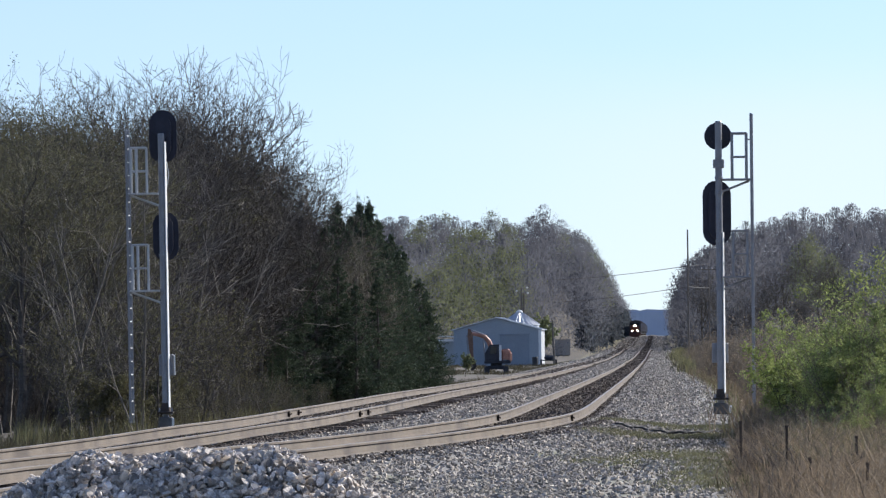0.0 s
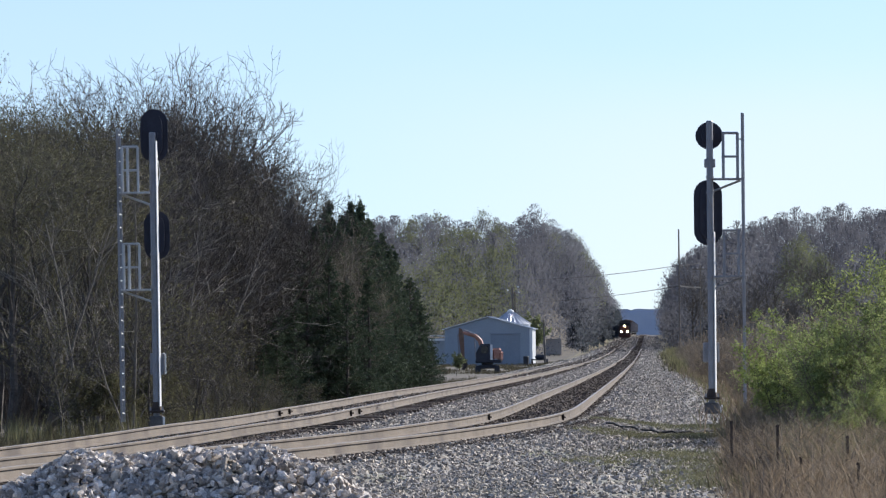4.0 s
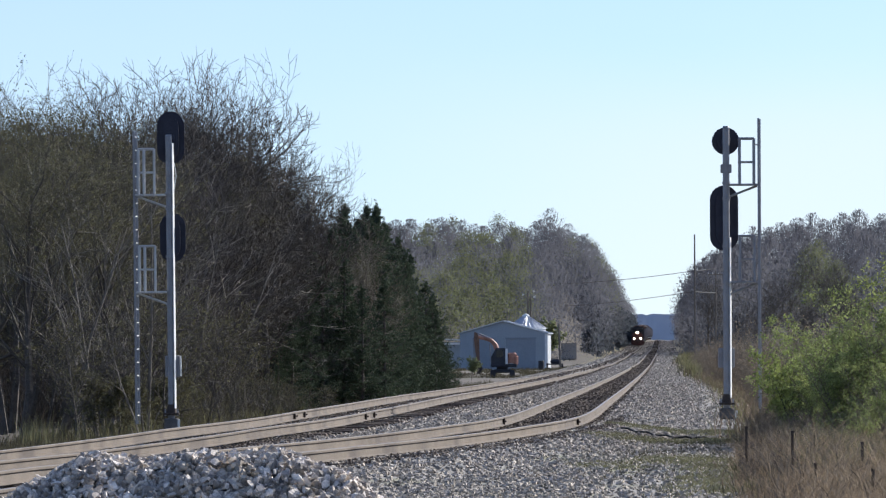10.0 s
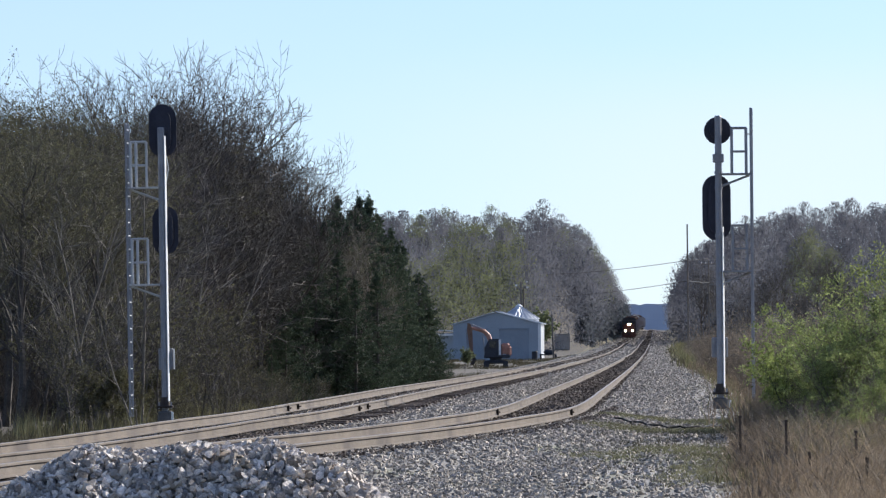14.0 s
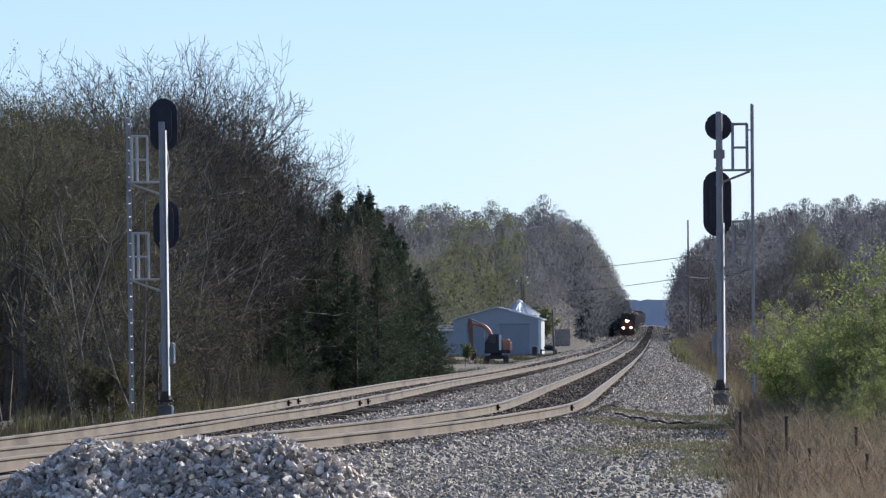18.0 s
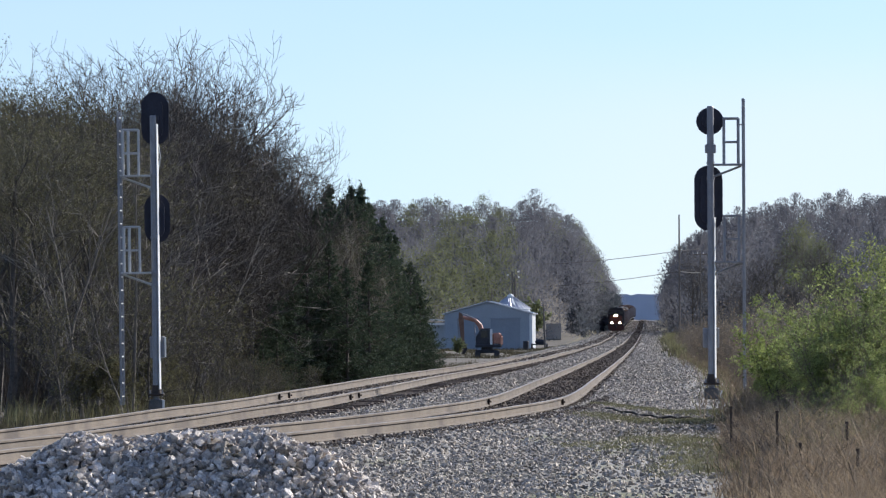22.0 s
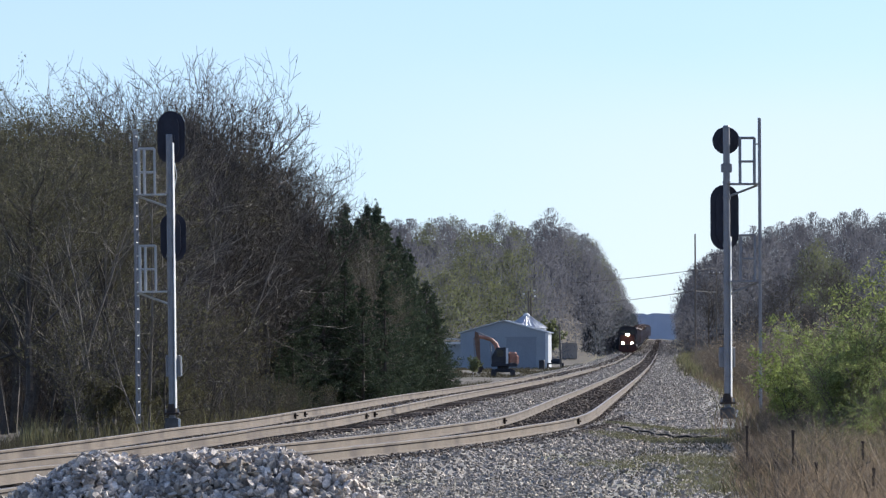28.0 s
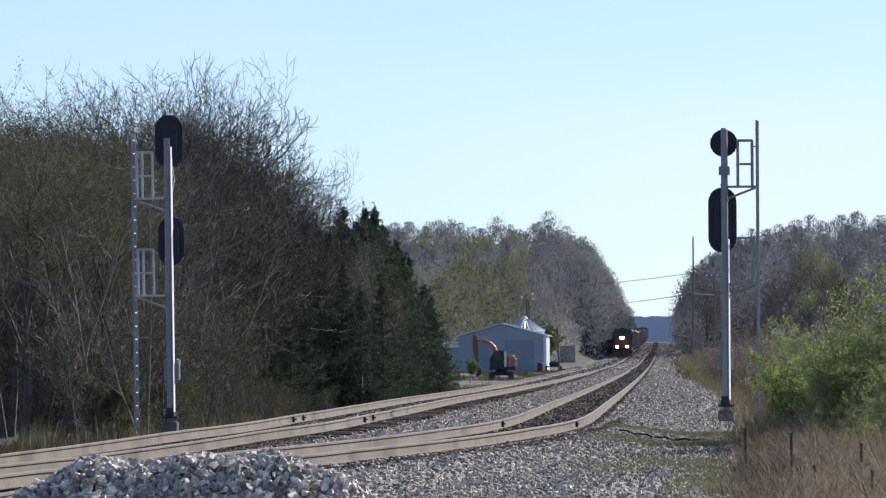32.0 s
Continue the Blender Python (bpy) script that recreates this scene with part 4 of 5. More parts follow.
def grass_and_brush():
    rng = np.random.RandomState(21)

    def strip(n, y0, y1, u0, u1, side):
        y = rng.uniform(y0, y1, n)
        x = (x_edge(y) + rng.uniform(u0, u1, n)) if side > 0 else (x_left(y) - rng.uniform(u0, u1, n))
        keep = np.abs(x) < y * 0.085
        x, y = x[keep], y[keep]
        return np.stack([x, y, z_ground(x, y) - 0.02], 1)

    def clumps(n, per, y0, y1, v0, v1, spread):
        y, v = np.repeat(rng.uniform(y0, y1, n), per), np.repeat(rng.uniform(v0, v1, n), per)
        y = y + rng.normal(0, spread * 3, n * per)
        x = x_edge(y) + v + rng.normal(0, spread, n * per)
        return np.stack([x, y, z_ground(x, y) - 0.02], 1)

    blades("verge_grass", "dull green and straw grass along the foot of the wood", strip(15000, 120, 215, 3.4, 9, -1), 0.34, 0.009, 0.5, M_BLADE, 1)
    blades("verge_grass", "rough grass along the wood further down the line", strip(6000, 200, 370, 3.4, 7, -1), 0.4, 0.014, 0.5, M_BLADE, 2)
    tuft = np.stack([rng.normal(-9.5, 0.25, 260), rng.normal(148, 1.5, 260), np.zeros(260)], 1)
    tuft[:, 2] = z_ground(tuft[:, 0], tuft[:, 1]) - 0.02
    blades("tall_tuft", "tall olive-straw weed tuft at the foot of the wood", tuft, 0.72, 0.009, 0.3, M_WEED, 12)
    blades("weed_stalks", "tall pale weed stalks at the foot of the wood", strip(110, 140, 172, 4.2, 7.5, -1), 0.95, 0.007, 0.3, M_WEED, 14)
    blades("weed_stalks", "olive weed stalks at the foot of the wood", strip(1500, 138, 200, 4.4, 7.5, -1), 0.65, 0.009, 0.4, M_OLIVE, 15)
    blades("road_grass", "short green grass patches on the gravel road", clumps(46, 80, 84, 118, -2.0, 0.2, 0.35), 0.08, 0.006, 0.8, M_BLADE, 4)
    yy, xx = rng.uniform(430, 700, 24000), rng.uniform(2.5, 18, 24000)
    xx = np.minimum(xx, 14)
    xx = x_left(yy) - xx
    patch = np.sin(yy * 0.11) + np.sin(xx * 0.7 + yy * 0.05) + 0.8 * np.sin(xx * 1.9) > 0.2
    blades("yard_grass", "sparse dull grass over the dirt yard", np.stack([xx, yy, z_ground(xx, yy) - 0.02], 1)[patch], 0.26, 0.016, 0.8, M_BLADE, 9)
    for y, v, n, wide in ((126, -1.4, 110, 0.8), (124, -0.6, 60, 0.5), (112, -1.1, 70, 1.0), (95, -0.7, 24, 0.5), (83, -0.3, 20, 0.3), (78, -0.4, 16, 0.3), (113, -1.2, 34, 0.7), (112, -0.4, 24, 0.4), (90, -0.3, 16, 0.3), (92, -1.9, 12, 0.35), (86, -0.2, 12, 0.25), (97, -0.9, 10, 0.4)):
        blades("turf_patch", "low mossy yellow-green turf on the gravel road", clumps(n * 3, 34, y - 2.2, y + 2.2, v - wide * 1.5, v + wide * 1.5, 0.12), 0.065, 0.008, 0.8, M_MOSS, int(y))
    blades("dry_grass", "clumps of dry reddish-tan grass beside the gravel road", clumps(250, 70, 56, 92, 0.7, 4.2, 0.16), 0.32, 0.005, 1.0, M_TAN, 3)
    blades("dry_grass", "low dry grass clumps at the gravel's edge", clumps(70, 50, 60, 100, 0.1, 0.7, 0.14), 0.17, 0.005, 1.0, M_TAN, 19)
    blades("dry_grass", "clumps of dark brown dead grass beside the gravel road", clumps(130, 70, 60, 110, 0.15, 4.2, 0.2), 0.34, 0.006, 1.0, M_BROWNGRASS, 18)
    blades("dry_grass", "taller straw-coloured grass below the bushes", clumps(190, 60, 60, 96, 0.9, 3.2, 0.16), 0.34, 0.005, 0.9, M_TAN, 23)
    blades("low_weeds", "grey-green weeds below the bushes", clumps(170, 46, 78, 108, 0.9, 3.6, 0.2), 0.34, 0.010, 0.9, M_WEED, 24)
    blades("low_weeds", "low olive weeds among the dead grass", clumps(90, 40, 74, 122, 0.1, 3.0, 0.18), 0.22, 0.012, 0.9, M_OLIVE, 20)
    blades("weed_stalks", "thin leaning grey weed stalks beside the gravel road", clumps(200, 8, 62, 112, 0.3, 4.5, 0.35), 0.6, 0.0045, 1.2, M_DRYBRUSH, 6)
    blades("weed_stalks", "pale arching weed stalks beside the gravel road", clumps(110, 5, 62, 100, 0.5, 3.5, 0.3), 0.62, 0.006, 1.4, M_TAN, 16)
    blades("weed_stalks", "dark dead weed stems in the dry grass", clumps(60, 3, 62, 104, 0.3, 3.5, 0.3), 0.5, 0.006, 1.0, M_RUST, 17)
    blades("dry_grass", "dry tan grass along the road edge further off", clumps(420, 26, 108, 420, 0.1, 4, 0.35), 0.5, 0.012, 0.6, M_BROWNGRASS, 5)
    blades("verge_grass", "olive weeds along the road edge further off", clumps(220, 24, 112, 420, 0.0, 2.5, 0.3), 0.35, 0.014, 0.7, M_WEED, 22)
    blades("dry_grass", "rough dry grass along the distant road edge", clumps(300, 22, 400, 1000, 0.0, 7, 0.6), 0.9, 0.035, 0.5, M_WEED, 7)
    blades("road_grass", "green grass patches along the distant road edge", clumps(60, 40, 420, 900, -0.4, 1.5, 0.5), 0.5, 0.03, 0.6, M_BLADE, 8)
    green = [bush_meshes(91 + i, 2.6, M_GREEN, 26, 0.024, M_DRYBRUSH, 0.28) for i in range(4)]
    dry = [bush_meshes(95 + i, 1.9, M_TAN, 1, 0.018, M_DRYBRUSH) for i in range(3)]
    bramble = [bush_meshes(101 + i, 1.2, M_BROWNGRASS, 2, 0.02, (M_DARKTWIG, M_DRYBRUSH)[i % 2]) for i in range(4)]
    lush = bush_meshes(99, 2.1, M_LUSH, 22, 0.03, M_TWIG, 0.6)
    r = random.Random(4)
    for v, y, h in ((1.1, 112, 2.1), (1.3, 113, 1.8), (0.95, 114, 1.5)):
        x = float(x_edge(y)) + v
        plant("green_bush", lush, (x, y, float(z_ground(x, y))), 80 * y, h / 2.1, "compact bush in lush bright green leaf", "bush", "bushes beside the road")
    # across from the gravel's edge, along, height
    for i, (v, y, h) in enumerate(((1.9, 106, 2.5), (2.2, 107, 2.9), (2.4, 106, 3.2), (2.6, 108, 3.4), (1.7, 110, 2.2), (1.55, 108, 1.7), (2.0, 103, 1.5), (2.3, 101, 1.6), (1.2, 126, 1.3), (1.5, 130, 1.7), (1.4, 128, 2.1), (1.5, 125, 2.5), (1.9, 127, 2.1), (1.9, 124, 1.9), (1.8, 119, 1.7), (1.3, 121, 1.3), (2.0, 117, 1.6), (1.9, 96, 0.9), (2.3, 98, 1.2), (2.6, 94, 1.0), (2.1, 101, 1.1), (1.5, 103, 0.8), (2.6, 90, 0.8), (2.9, 108, 3.0), (3.2, 110, 3.3), (2.7, 111, 2.4), (3.3, 106, 3.1), (2.2, 112, 1.9), (2.8, 114, 2.3), (2.8, 104, 2.2), (3.6, 106, 3.0), (3.3, 103, 2.6), (4.0, 104, 3.3), (4.2, 108, 3.5), (3.9, 109, 3.2), (1.8, 112, 1.4), (2.0, 114, 1.9), (2.0, 118, 2.1), (2.2, 109, 1.6), (2.4, 115, 1.9), (2.7, 110, 1.9), (2.9, 117, 2.2), (3.2, 112, 2.4), (3.6, 108, 2.7),
                                   (3.6, 116, 2.7), (2.1, 122, 1.8), (2.7, 124, 2.0), (3.7, 111, 3.0), (4.1, 113, 3.5), (3.1, 110, 2.3), (3.5, 122, 3.0), (3.0, 104, 2.2), (3.3, 100, 1.9), (4.2, 113, 3.2), (4.3, 120, 3.2), (2.2, 129, 1.7), (0.8, 310, 1.2), (0.7, 330, 1.4), (1.6, 355, 1.6))):
        x = float(x_edge(y)) + v
        plant("green_bush", green[i % 4], (x, y, float(z_ground(x, y))), r.uniform(0, 360), h / 2.6, "leafy bush in fresh yellow-green spring foliage", "bush", "bushes beside the road")
    for v, y, h in ((0.6, 160, 1.7), (0.9, 166, 2.0), (1.4, 158, 1.9), (1.7, 168, 2.3), (2.2, 162, 2.1), (2.6, 170, 2.4), (1.1, 178, 1.9), (0.5, 186, 1.6), (1.9, 182, 2.2), (3.0, 158, 2.2), (0.4, 172, 1.4)):
        x = float(x_edge(y)) + v
        plant("dry_bush", dry[int(y) % 3], (x, y, float(z_ground(x, y))), r.uniform(0, 360), h / 1.9, "tall leafless tan bush behind the signal", "bush", "dry brush beside the road")
    for i in range(18):
        y = 225 + i * 12
        x = float(x_edge(y)) + r.uniform(0.2, 1.8)
        plant("dry_bush", dry[i % 3], (x, y, float(z_ground(x, y))), r.uniform(0, 360), r.uniform(1.2, 1.6), "tall leafless tan bush beside the road", "bush", "dry brush beside the road")
    for i in range(16):
        y = r.uniform(68, 92)
        x = float(x_edge(y)) + r.uniform(0.1, 0.45)
        plant("dry_bush", dry[i % 3], (x, y, float(z_ground(x, y))), r.uniform(0, 360), r.uniform(0.14, 0.24), "low tangled grey-brown brush at the gravel's edge", "bush", "dry brush beside the road")
    for i in range(20):
        y = r.uniform(72, 110)
        x = float(x_edge(y)) + r.uniform(0.45, 1.6)
        plant("dry_bush", dry[i % 3], (x, y, float(z_ground(x, y))), r.uniform(0, 360), r.uniform(0.17, 0.32), "low tangled grey-brown brush at the gravel's edge", "bush", "dry brush beside the road")
    for i in range(50):
        y = r.uniform(76, 112)
        x = float(x_edge(y)) + 0.12 + abs(r.gauss(0, 0.6))
        if i > 20:
            y = r.uniform(78, 93)
            x = float(x_edge(y)) + r.uniform(0.08, 0.6)
        plant("bramble", bramble[i % 4 if i <= 20 else i % 2 * 2], (x, y, float(z_ground(x, y))), r.uniform(0, 360), r.uniform(0.2, 0.42), "tangled dark leafless bramble in the dead grass", "bush", "brambles beside the road")
    for i in range(150):
        y = r.uniform(118, 330) if i % 5 < 2 else r.uniform(300, 620) if i % 5 == 2 else r.uniform(100, 124)
        x = float(x_edge(y)) + (0.45 if y > 95 else 0.75) + abs(r.gauss(0, 1.7))
        plant("dry_bush", dry[i % 3], (x, y, float(z_ground(x, y))), r.uniform(0, 360), r.uniform(0.6, 1.2) * (0.46 if y < 92 else 0.3 if y < 122 else 1.1), "leafless tan brush with fine dry stems", "bush", "dry brush beside the road")


def bush_meshes(seed, h, material, per, size, stems, leafed=1.0):
    w = Wood(seed)
    for i in range(11):
        a = w.r.uniform(0, 6.283)
        w.grow((math.cos(a) * 0.2, math.sin(a) * 0.2, -0.05), (math.cos(a) * 0.5, math.sin(a) * 0.5, 1.0), h * w.r.uniform(0.35, 0.95), 0.016, 1, 3, (0, 7, 4), 0.65, 0.08)
    k = h / max(v[2] for v in w.twig.v)
    for sh in (w.limb, w.twig):
        sh.v = [(x * k * 0.72, y * k * 0.72, z * k) for x, y, z in sh.v]
    w.tips = [(Vector((p.x * k * 0.72, p.y * k * 0.72, p.z * k)), d) for p, d in w.tips]
    if leafed < 1:
        clump = lambda p: math.sin(p.x * 5.1 + seed) + math.sin(p.y * 5.7) + math.sin(p.z * 6.3 + 1)
        w.tips = [(p, d) for p, d in w.tips if w.r.random() < leafed + 0.4 * clump(p) and p.z > h * 0.22 * w.r.random()]
    return [("stem", w.limb.mesh("stem", stems)), ("crown", w.twig.mesh("crown", stems)), ("foliage", leaf_mesh("foliage", w.tips, np.random.RandomState(seed), per, size, 0.055, material))]


grass_and_brush()

SPRING = bare_tree_meshes(61, 5.0, (10, 6, 5), 0.6, 3, M_TWIG, M_SPRING, 9, 0.13)
for x, y, h in ((27.3, 500, 9.8), (31.5, 520, 10.4), (38.0, 900, 13.4), (29.2, 560, 9.6), (33.5, 540, 10.6)):
    plant("bare_tree", OPEN[int(x) % 4], (x, y, float(z_ground(x, y))), 40 * x, h / 9.4, "leafless tree standing in the brush beyond the road", "tree", "trees beyond the road")
plant("young_tree", SPRING, (12.5, 770, float(z_ground(12.5, 770))), 0, 1.2, "young tree in yellow-green leaf behind the shed", "tree", "")
plant("shrub", SPRING, (1.9, 432, float(z_ground(1.9, 432))), 30, 0.34, "low olive shrub at the edge of the yard", "shrub", "")

# ---- signals ----
def stadium(w, h, n=10):
    """Outline of a plate with round ends, centred."""
    r, k = w / 2, h / 2 - w / 2
    top = [(r * math.cos(math.pi * i / n), k + r * math.sin(math.pi * i / n)) for i in range(n + 1)]
    return top + [(-x, -z) for x, z in top]


def signal_head(sig, z, w, h, lamps, name_label, dy=0.22, dx=0.0):
    """A head seen from behind: backing plate with a rolled rim, lamp housing, hoods on the far side."""
    out = stadium(w, h)
    head = part("signal_head", Shape().prism([(x + dx, a + z) for x, a in out], dy, dy + 0.02), M_BLACK, sig, name_label)
    rim = Shape()
    pts = [(x + dx, dy + 0.01, a + z) for x, a in out]
    rim.tube(pts + pts[:1], 0.014, 6, False)
    part("rim", rim, M_BLACK, head)
    part("housing", Shape().prism([(x * 0.62 + dx, a * (0.8 if h > w else 0.62) + z) for x, a in out], dy - 0.13, dy), M_BLACK, head)
    for k in range(lamps):
        zz = z + (k - (lamps - 1) / 2) * 0.34
        hood = Shape()
        hood.prism([(dx + 0.13 * math.cos(a), zz + 0.13 * math.sin(a)) for a in [math.pi * (-0.15 + 1.3 * i / 12) for i in range(13)]] +
                   [(dx + 0.12 * math.cos(a), zz + 0.12 * math.sin(a)) for a in [math.pi * (-0.15 + 1.3 * i / 12) for i in range(12, -1, -1)]], dy + 0.02, dy + 0.32)
        part("hood", hood, M_BLACK, head)
    clamp = Shape().box((dx * 0.5, 0.1, z), (0.22, 0.16, 0.12), 0.01)
    part("bracket", clamp, M_BLACK, head)
    return head


def platform(sig, z, x0, x1, xl, steel):
    """A maintainer's platform: floor bar, guard cage of three uprights, brace."""
    p = part("platform", Shape().box(((x0 + xl) / 2, 0.0, z), (abs(xl - x0), 0.42, 0.045), 0.008), steel, sig, "galvanised maintainer's platform with guard cage")
    for yy in (-0.2, 0.2):
        g = Shape()
        for xx in (x1, (x0 * 0.2 + x1 * 0.8) if abs(x1 - x0) > 0.6 else x1 - math.copysign(0.33, x1)):
            g.tube([(xx, yy, z), (xx, yy, z + 1.06)], 0.028, 6)
        xx2 = x1 - math.copysign(0.36, x1)
        if abs(x1 - x0) > 0.6:
            g.tube([(xx2, yy, z), (xx2, yy, z + 1.06)], 0.024, 6)
        g.tube([(x1, yy, z + 1.06), (xx2, yy, z + 1.06)], 0.028, 6)
        g.tube([(x1, yy, z + 0.52), (xx2, yy, z + 0.52)], 0.024, 6)
        part("guard_rail", g, steel, p)
    part("brace", Shape().tube([(x0 * 0.98, 0, z - 0.27), (xl * 0.93, 0, z - 0.03)], 0.03, 6), steel, p)
    return p


def ladder(sig, x, z0, z1, turn, bright):
    """A narrow ladder; turn: degrees from edge-on."""
    s = Shape()
    c, q = math.cos(radians(turn)) * 0.2, math.sin(radians(turn)) * 0.2
    for k in (-1, 1):
        s.box((x + k * q, k * c, (z0 + z1) / 2), (0.055, 0.02, z1 - z0), 0.006)
    lad = part("ladder", s, M_GALV, sig, "galvanised climbing ladder")
    z = z0 + 0.2
    while z < z1 - 0.1:
        part("rung", Shape().tube([(x - q, -c, z), (x + q, c, z)], 0.014, 6), M_GALVLIT if bright else M_GALV, lad)
        z += 0.305
    return lad


def mast(sig, h, r=0.078):
    part("mast", Shape().tube([(0, 0, 0.1), (0, 0, h)], r, 20), M_GALV, sig, "grey aluminium signal mast")
    cap = Shape().tube([(0, 0, h), (0, 0, h + 0.03)], [r * 1.06, r * 0.8], 20)
    part("mast_cap", cap, M_GALV, sig)
    base = Shape().box((0, 0, 0.33), (0.36, 0.36, 0.05), 0.01)
    base.tube([(0, 0, 0.35), (0, 0, 0.55)], [r * 1.7, r * 1.15], 16)
    b = part("base_flange", base, M_RUST, sig)
    for i in (-1, 1):
        for j in (-1, 1):
            part("anchor_bolt", Shape().tube([(i * 0.14, j * 0.14, 0.28), (i * 0.14, j * 0.14, 0.44)], 0.016, 6), M_GALV, b)
    part("footing", Shape().box((0, 0, 0.10), (0.34, 0.34, 0.26), 0.03), M_CONC, sig, "weathered concrete footing")


def clamp_band(sig, z, r=0.078):
    s = Shape().tube([(0, 0, z - 0.03), (0, 0, z + 0.03)], r + 0.014, 16)
    s.box((0, -r - 0.03, z), (0.05, 0.05, 0.05), 0.006)
    part("clamp", s, M_GALV, sig)


def right_signal():
    s = thing("railway_signal", (6.51, 145.6, -0.31), "tall railway signal mast with round and oblong black heads", "railway signal", "signals of the line")
    mast(s, 6.68)
    signal_head(s, 6.37, 0.61, 0.61, 1, "round black signal head")
    signal_head(s, 4.60, 0.63, 1.48, 3, "oblong black signal head with three lamps", dx=-0.04)
    box = Shape().box((0.0, 0.03, 5.73), (0.25, 0.2, 0.2), 0.015)
    part("lamp_box", box, M_GALV, s)
    lad = ladder(s, 0.76, 0.1, 6.88, 6, False)
    p1 = platform(s, 5.36, 0.08, 0.64, 0.76, M_GALV)
    p2 = platform(s, 3.12, 0.08, 0.64, 0.76, M_GALV)
    part("tie_bar", Shape().tube([(0.62, 0, 6.28), (0.76, 0, 6.28)], 0.016, 6), M_GALV, lad)
    part("junction_box", Shape().box((0, 0.2, 1.38), (0.37, 0.26, 0.46), 0.02), M_GALV, s, "grey junction box on the mast")
    # added white strip, turned to the sun, draws the glint on the mast's edge
    part("glint_strip", Shape().box((0, 0, 2.3), (0.02, 0.1, 3.7), 0.004, pose(0.088, -0.03, 0, 0, 0, -20)), M_WHITE, s, "added white strip in place of the sun's glint along the mast")
    for z in (5.4, 5.05, 3.95, 3.12, 2.85, 1.45):
        clamp_band(s, z)
    stake = thing("marker_stake", (6.68, 144.6, -0.33), "short white marker stake at the signal's foot", "stake")
    part("stake", Shape().box((0, 0, 0.08), (0.055, 0.04, 0.24), 0.006), M_WHITE, stake)
    part("stake_foot", Shape().box((0, 0, -0.01), (0.075, 0.06, 0.08), 0.006), M_CONC, stake)


def left_signal():
    s = thing("railway_signal", (-6.25, 145.6, -0.50), "tall railway signal mast with two oblong black heads, ladder and platforms", "railway signal", "signals of the line")
    s.matrix_basis = s.matrix_basis @ pose(0, 0, 0, 0, -0.45, 0)
    mast(s, 6.72, 0.075)
    signal_head(s, 6.68, 0.61, 1.20, 2, "oblong black signal head with two lamps", dx=0.035)
    signal_head(s, 4.38, 0.57, 1.1, 2, "lower oblong black signal head", dx=0.06)
    ladder(s, -0.775, 0.1, 6.85, 6, True)
    # platforms in the steel that is coloured as if sunlit
    platform(s, 5.36, -0.08, -0.70, -0.775, M_GALVLIT)
    platform(s, 3.13, -0.08, -0.70, -0.775, M_GALVLIT)
    part("junction_box", Shape().box((0.03, 0.22, 1.42), (0.34, 0.26, 0.5), 0.02), M_GALV, s, "grey junction box on the mast")
    part("box_edge", Shape().box((0.22, 0.1, 1.42), (0.03, 0.05, 0.46), 0.006), M_WHITE, s)
    # same added white strip for the sunlit right edge of this mast
    part("glint_strip", Shape().box((0, 0, 3.5), (0.02, 0.1, 6.1), 0.004, pose(0.09, -0.03, 0, 0, 0, -20)), M_WHITE, s, "added white strip in place of the sun's glint along the mast")
    part("cable", Shape().tube([(0.12, 0.05, 6.1), (0.16, 0.06, 5.8), (0.11, 0.04, 5.5)], 0.012, 6), M_WHITE, s)
    for z in (5.4, 5.05, 3.95, 3.13, 2.85, 1.45):
        clamp_band(s, z, 0.08)
    stake = thing("marker_stake", (-6.03, 144.2, -0.5), "short white marker stake at the signal's foot", "stake")
    part("stake", Shape().box((0, 0, 0.1), (0.05, 0.04, 0.24), 0.006), M_WHITE, stake)
    part("stake_foot", Shape().box((0, 0, -0.02), (0.075, 0.06, 0.08), 0.006), M_CONC, stake)


right_signal()
left_signal()

# ---- yard: sheds, bin, excavator, poles ----
M_SIDING = surf("blue_grey_steel_siding", (0.30, 0.338, 0.372), (0.37, 0.408, 0.444), 0.6, 8, 0.55, 0.1, metal=0.1)
M_ROOF = surf("galvanised_roofing", (0.45, 0.46, 0.47), (0.68, 0.69, 0.70), 0.8, 8, 0.4, 0.1, metal=0.4)
M_DOOR = surf("grey_door", (0.23, 0.265, 0.30), (0.28, 0.315, 0.355), 0.6, 8, 0.5, 0.1)
M_TIN = surf("shiny_bin_steel", (0.50, 0.51, 0.53), (0.72, 0.73, 0.75), 1, 10, 0.42, 0.1, metal=0.5)
M_ORANGE = surf("orange_machine_paint", (0.33, 0.13, 0.085), (0.50, 0.25, 0.175), 1.5, 12, 0.5, 0.1, stain=(0.30, 0.16, 0.09))
M_BROWN = surf("worn_brown_paint", (0.13, 0.07, 0.045), (0.27, 0.15, 0.095), 1.5, 12, 0.7, 0.2)
M_DARK = surf("dark_machine_steel", (0.012, 0.013, 0.018), (0.035, 0.036, 0.045), 1.5, 12, 0.6, 0.1)
M_GLASSY = surf("dark_glass", (0.01, 0.012, 0.016), (0.02, 0.022, 0.026), 1, 5, 0.1, 0)
M_POLE = surf("weathered_pole", (0.10, 0.085, 0.07), (0.21, 0.18, 0.155), 1, 10, 0.9, 0.2)
M_BEIGE = surf("tan_steel", (0.32, 0.275, 0.235), (0.43, 0.375, 0.325), 1, 8, 0.7, 0.1)
M_WIRE = surf("black_wire", (0.008, 0.008, 0.009), (0.016, 0.016, 0.018), 1, 8, 0.95, 0)


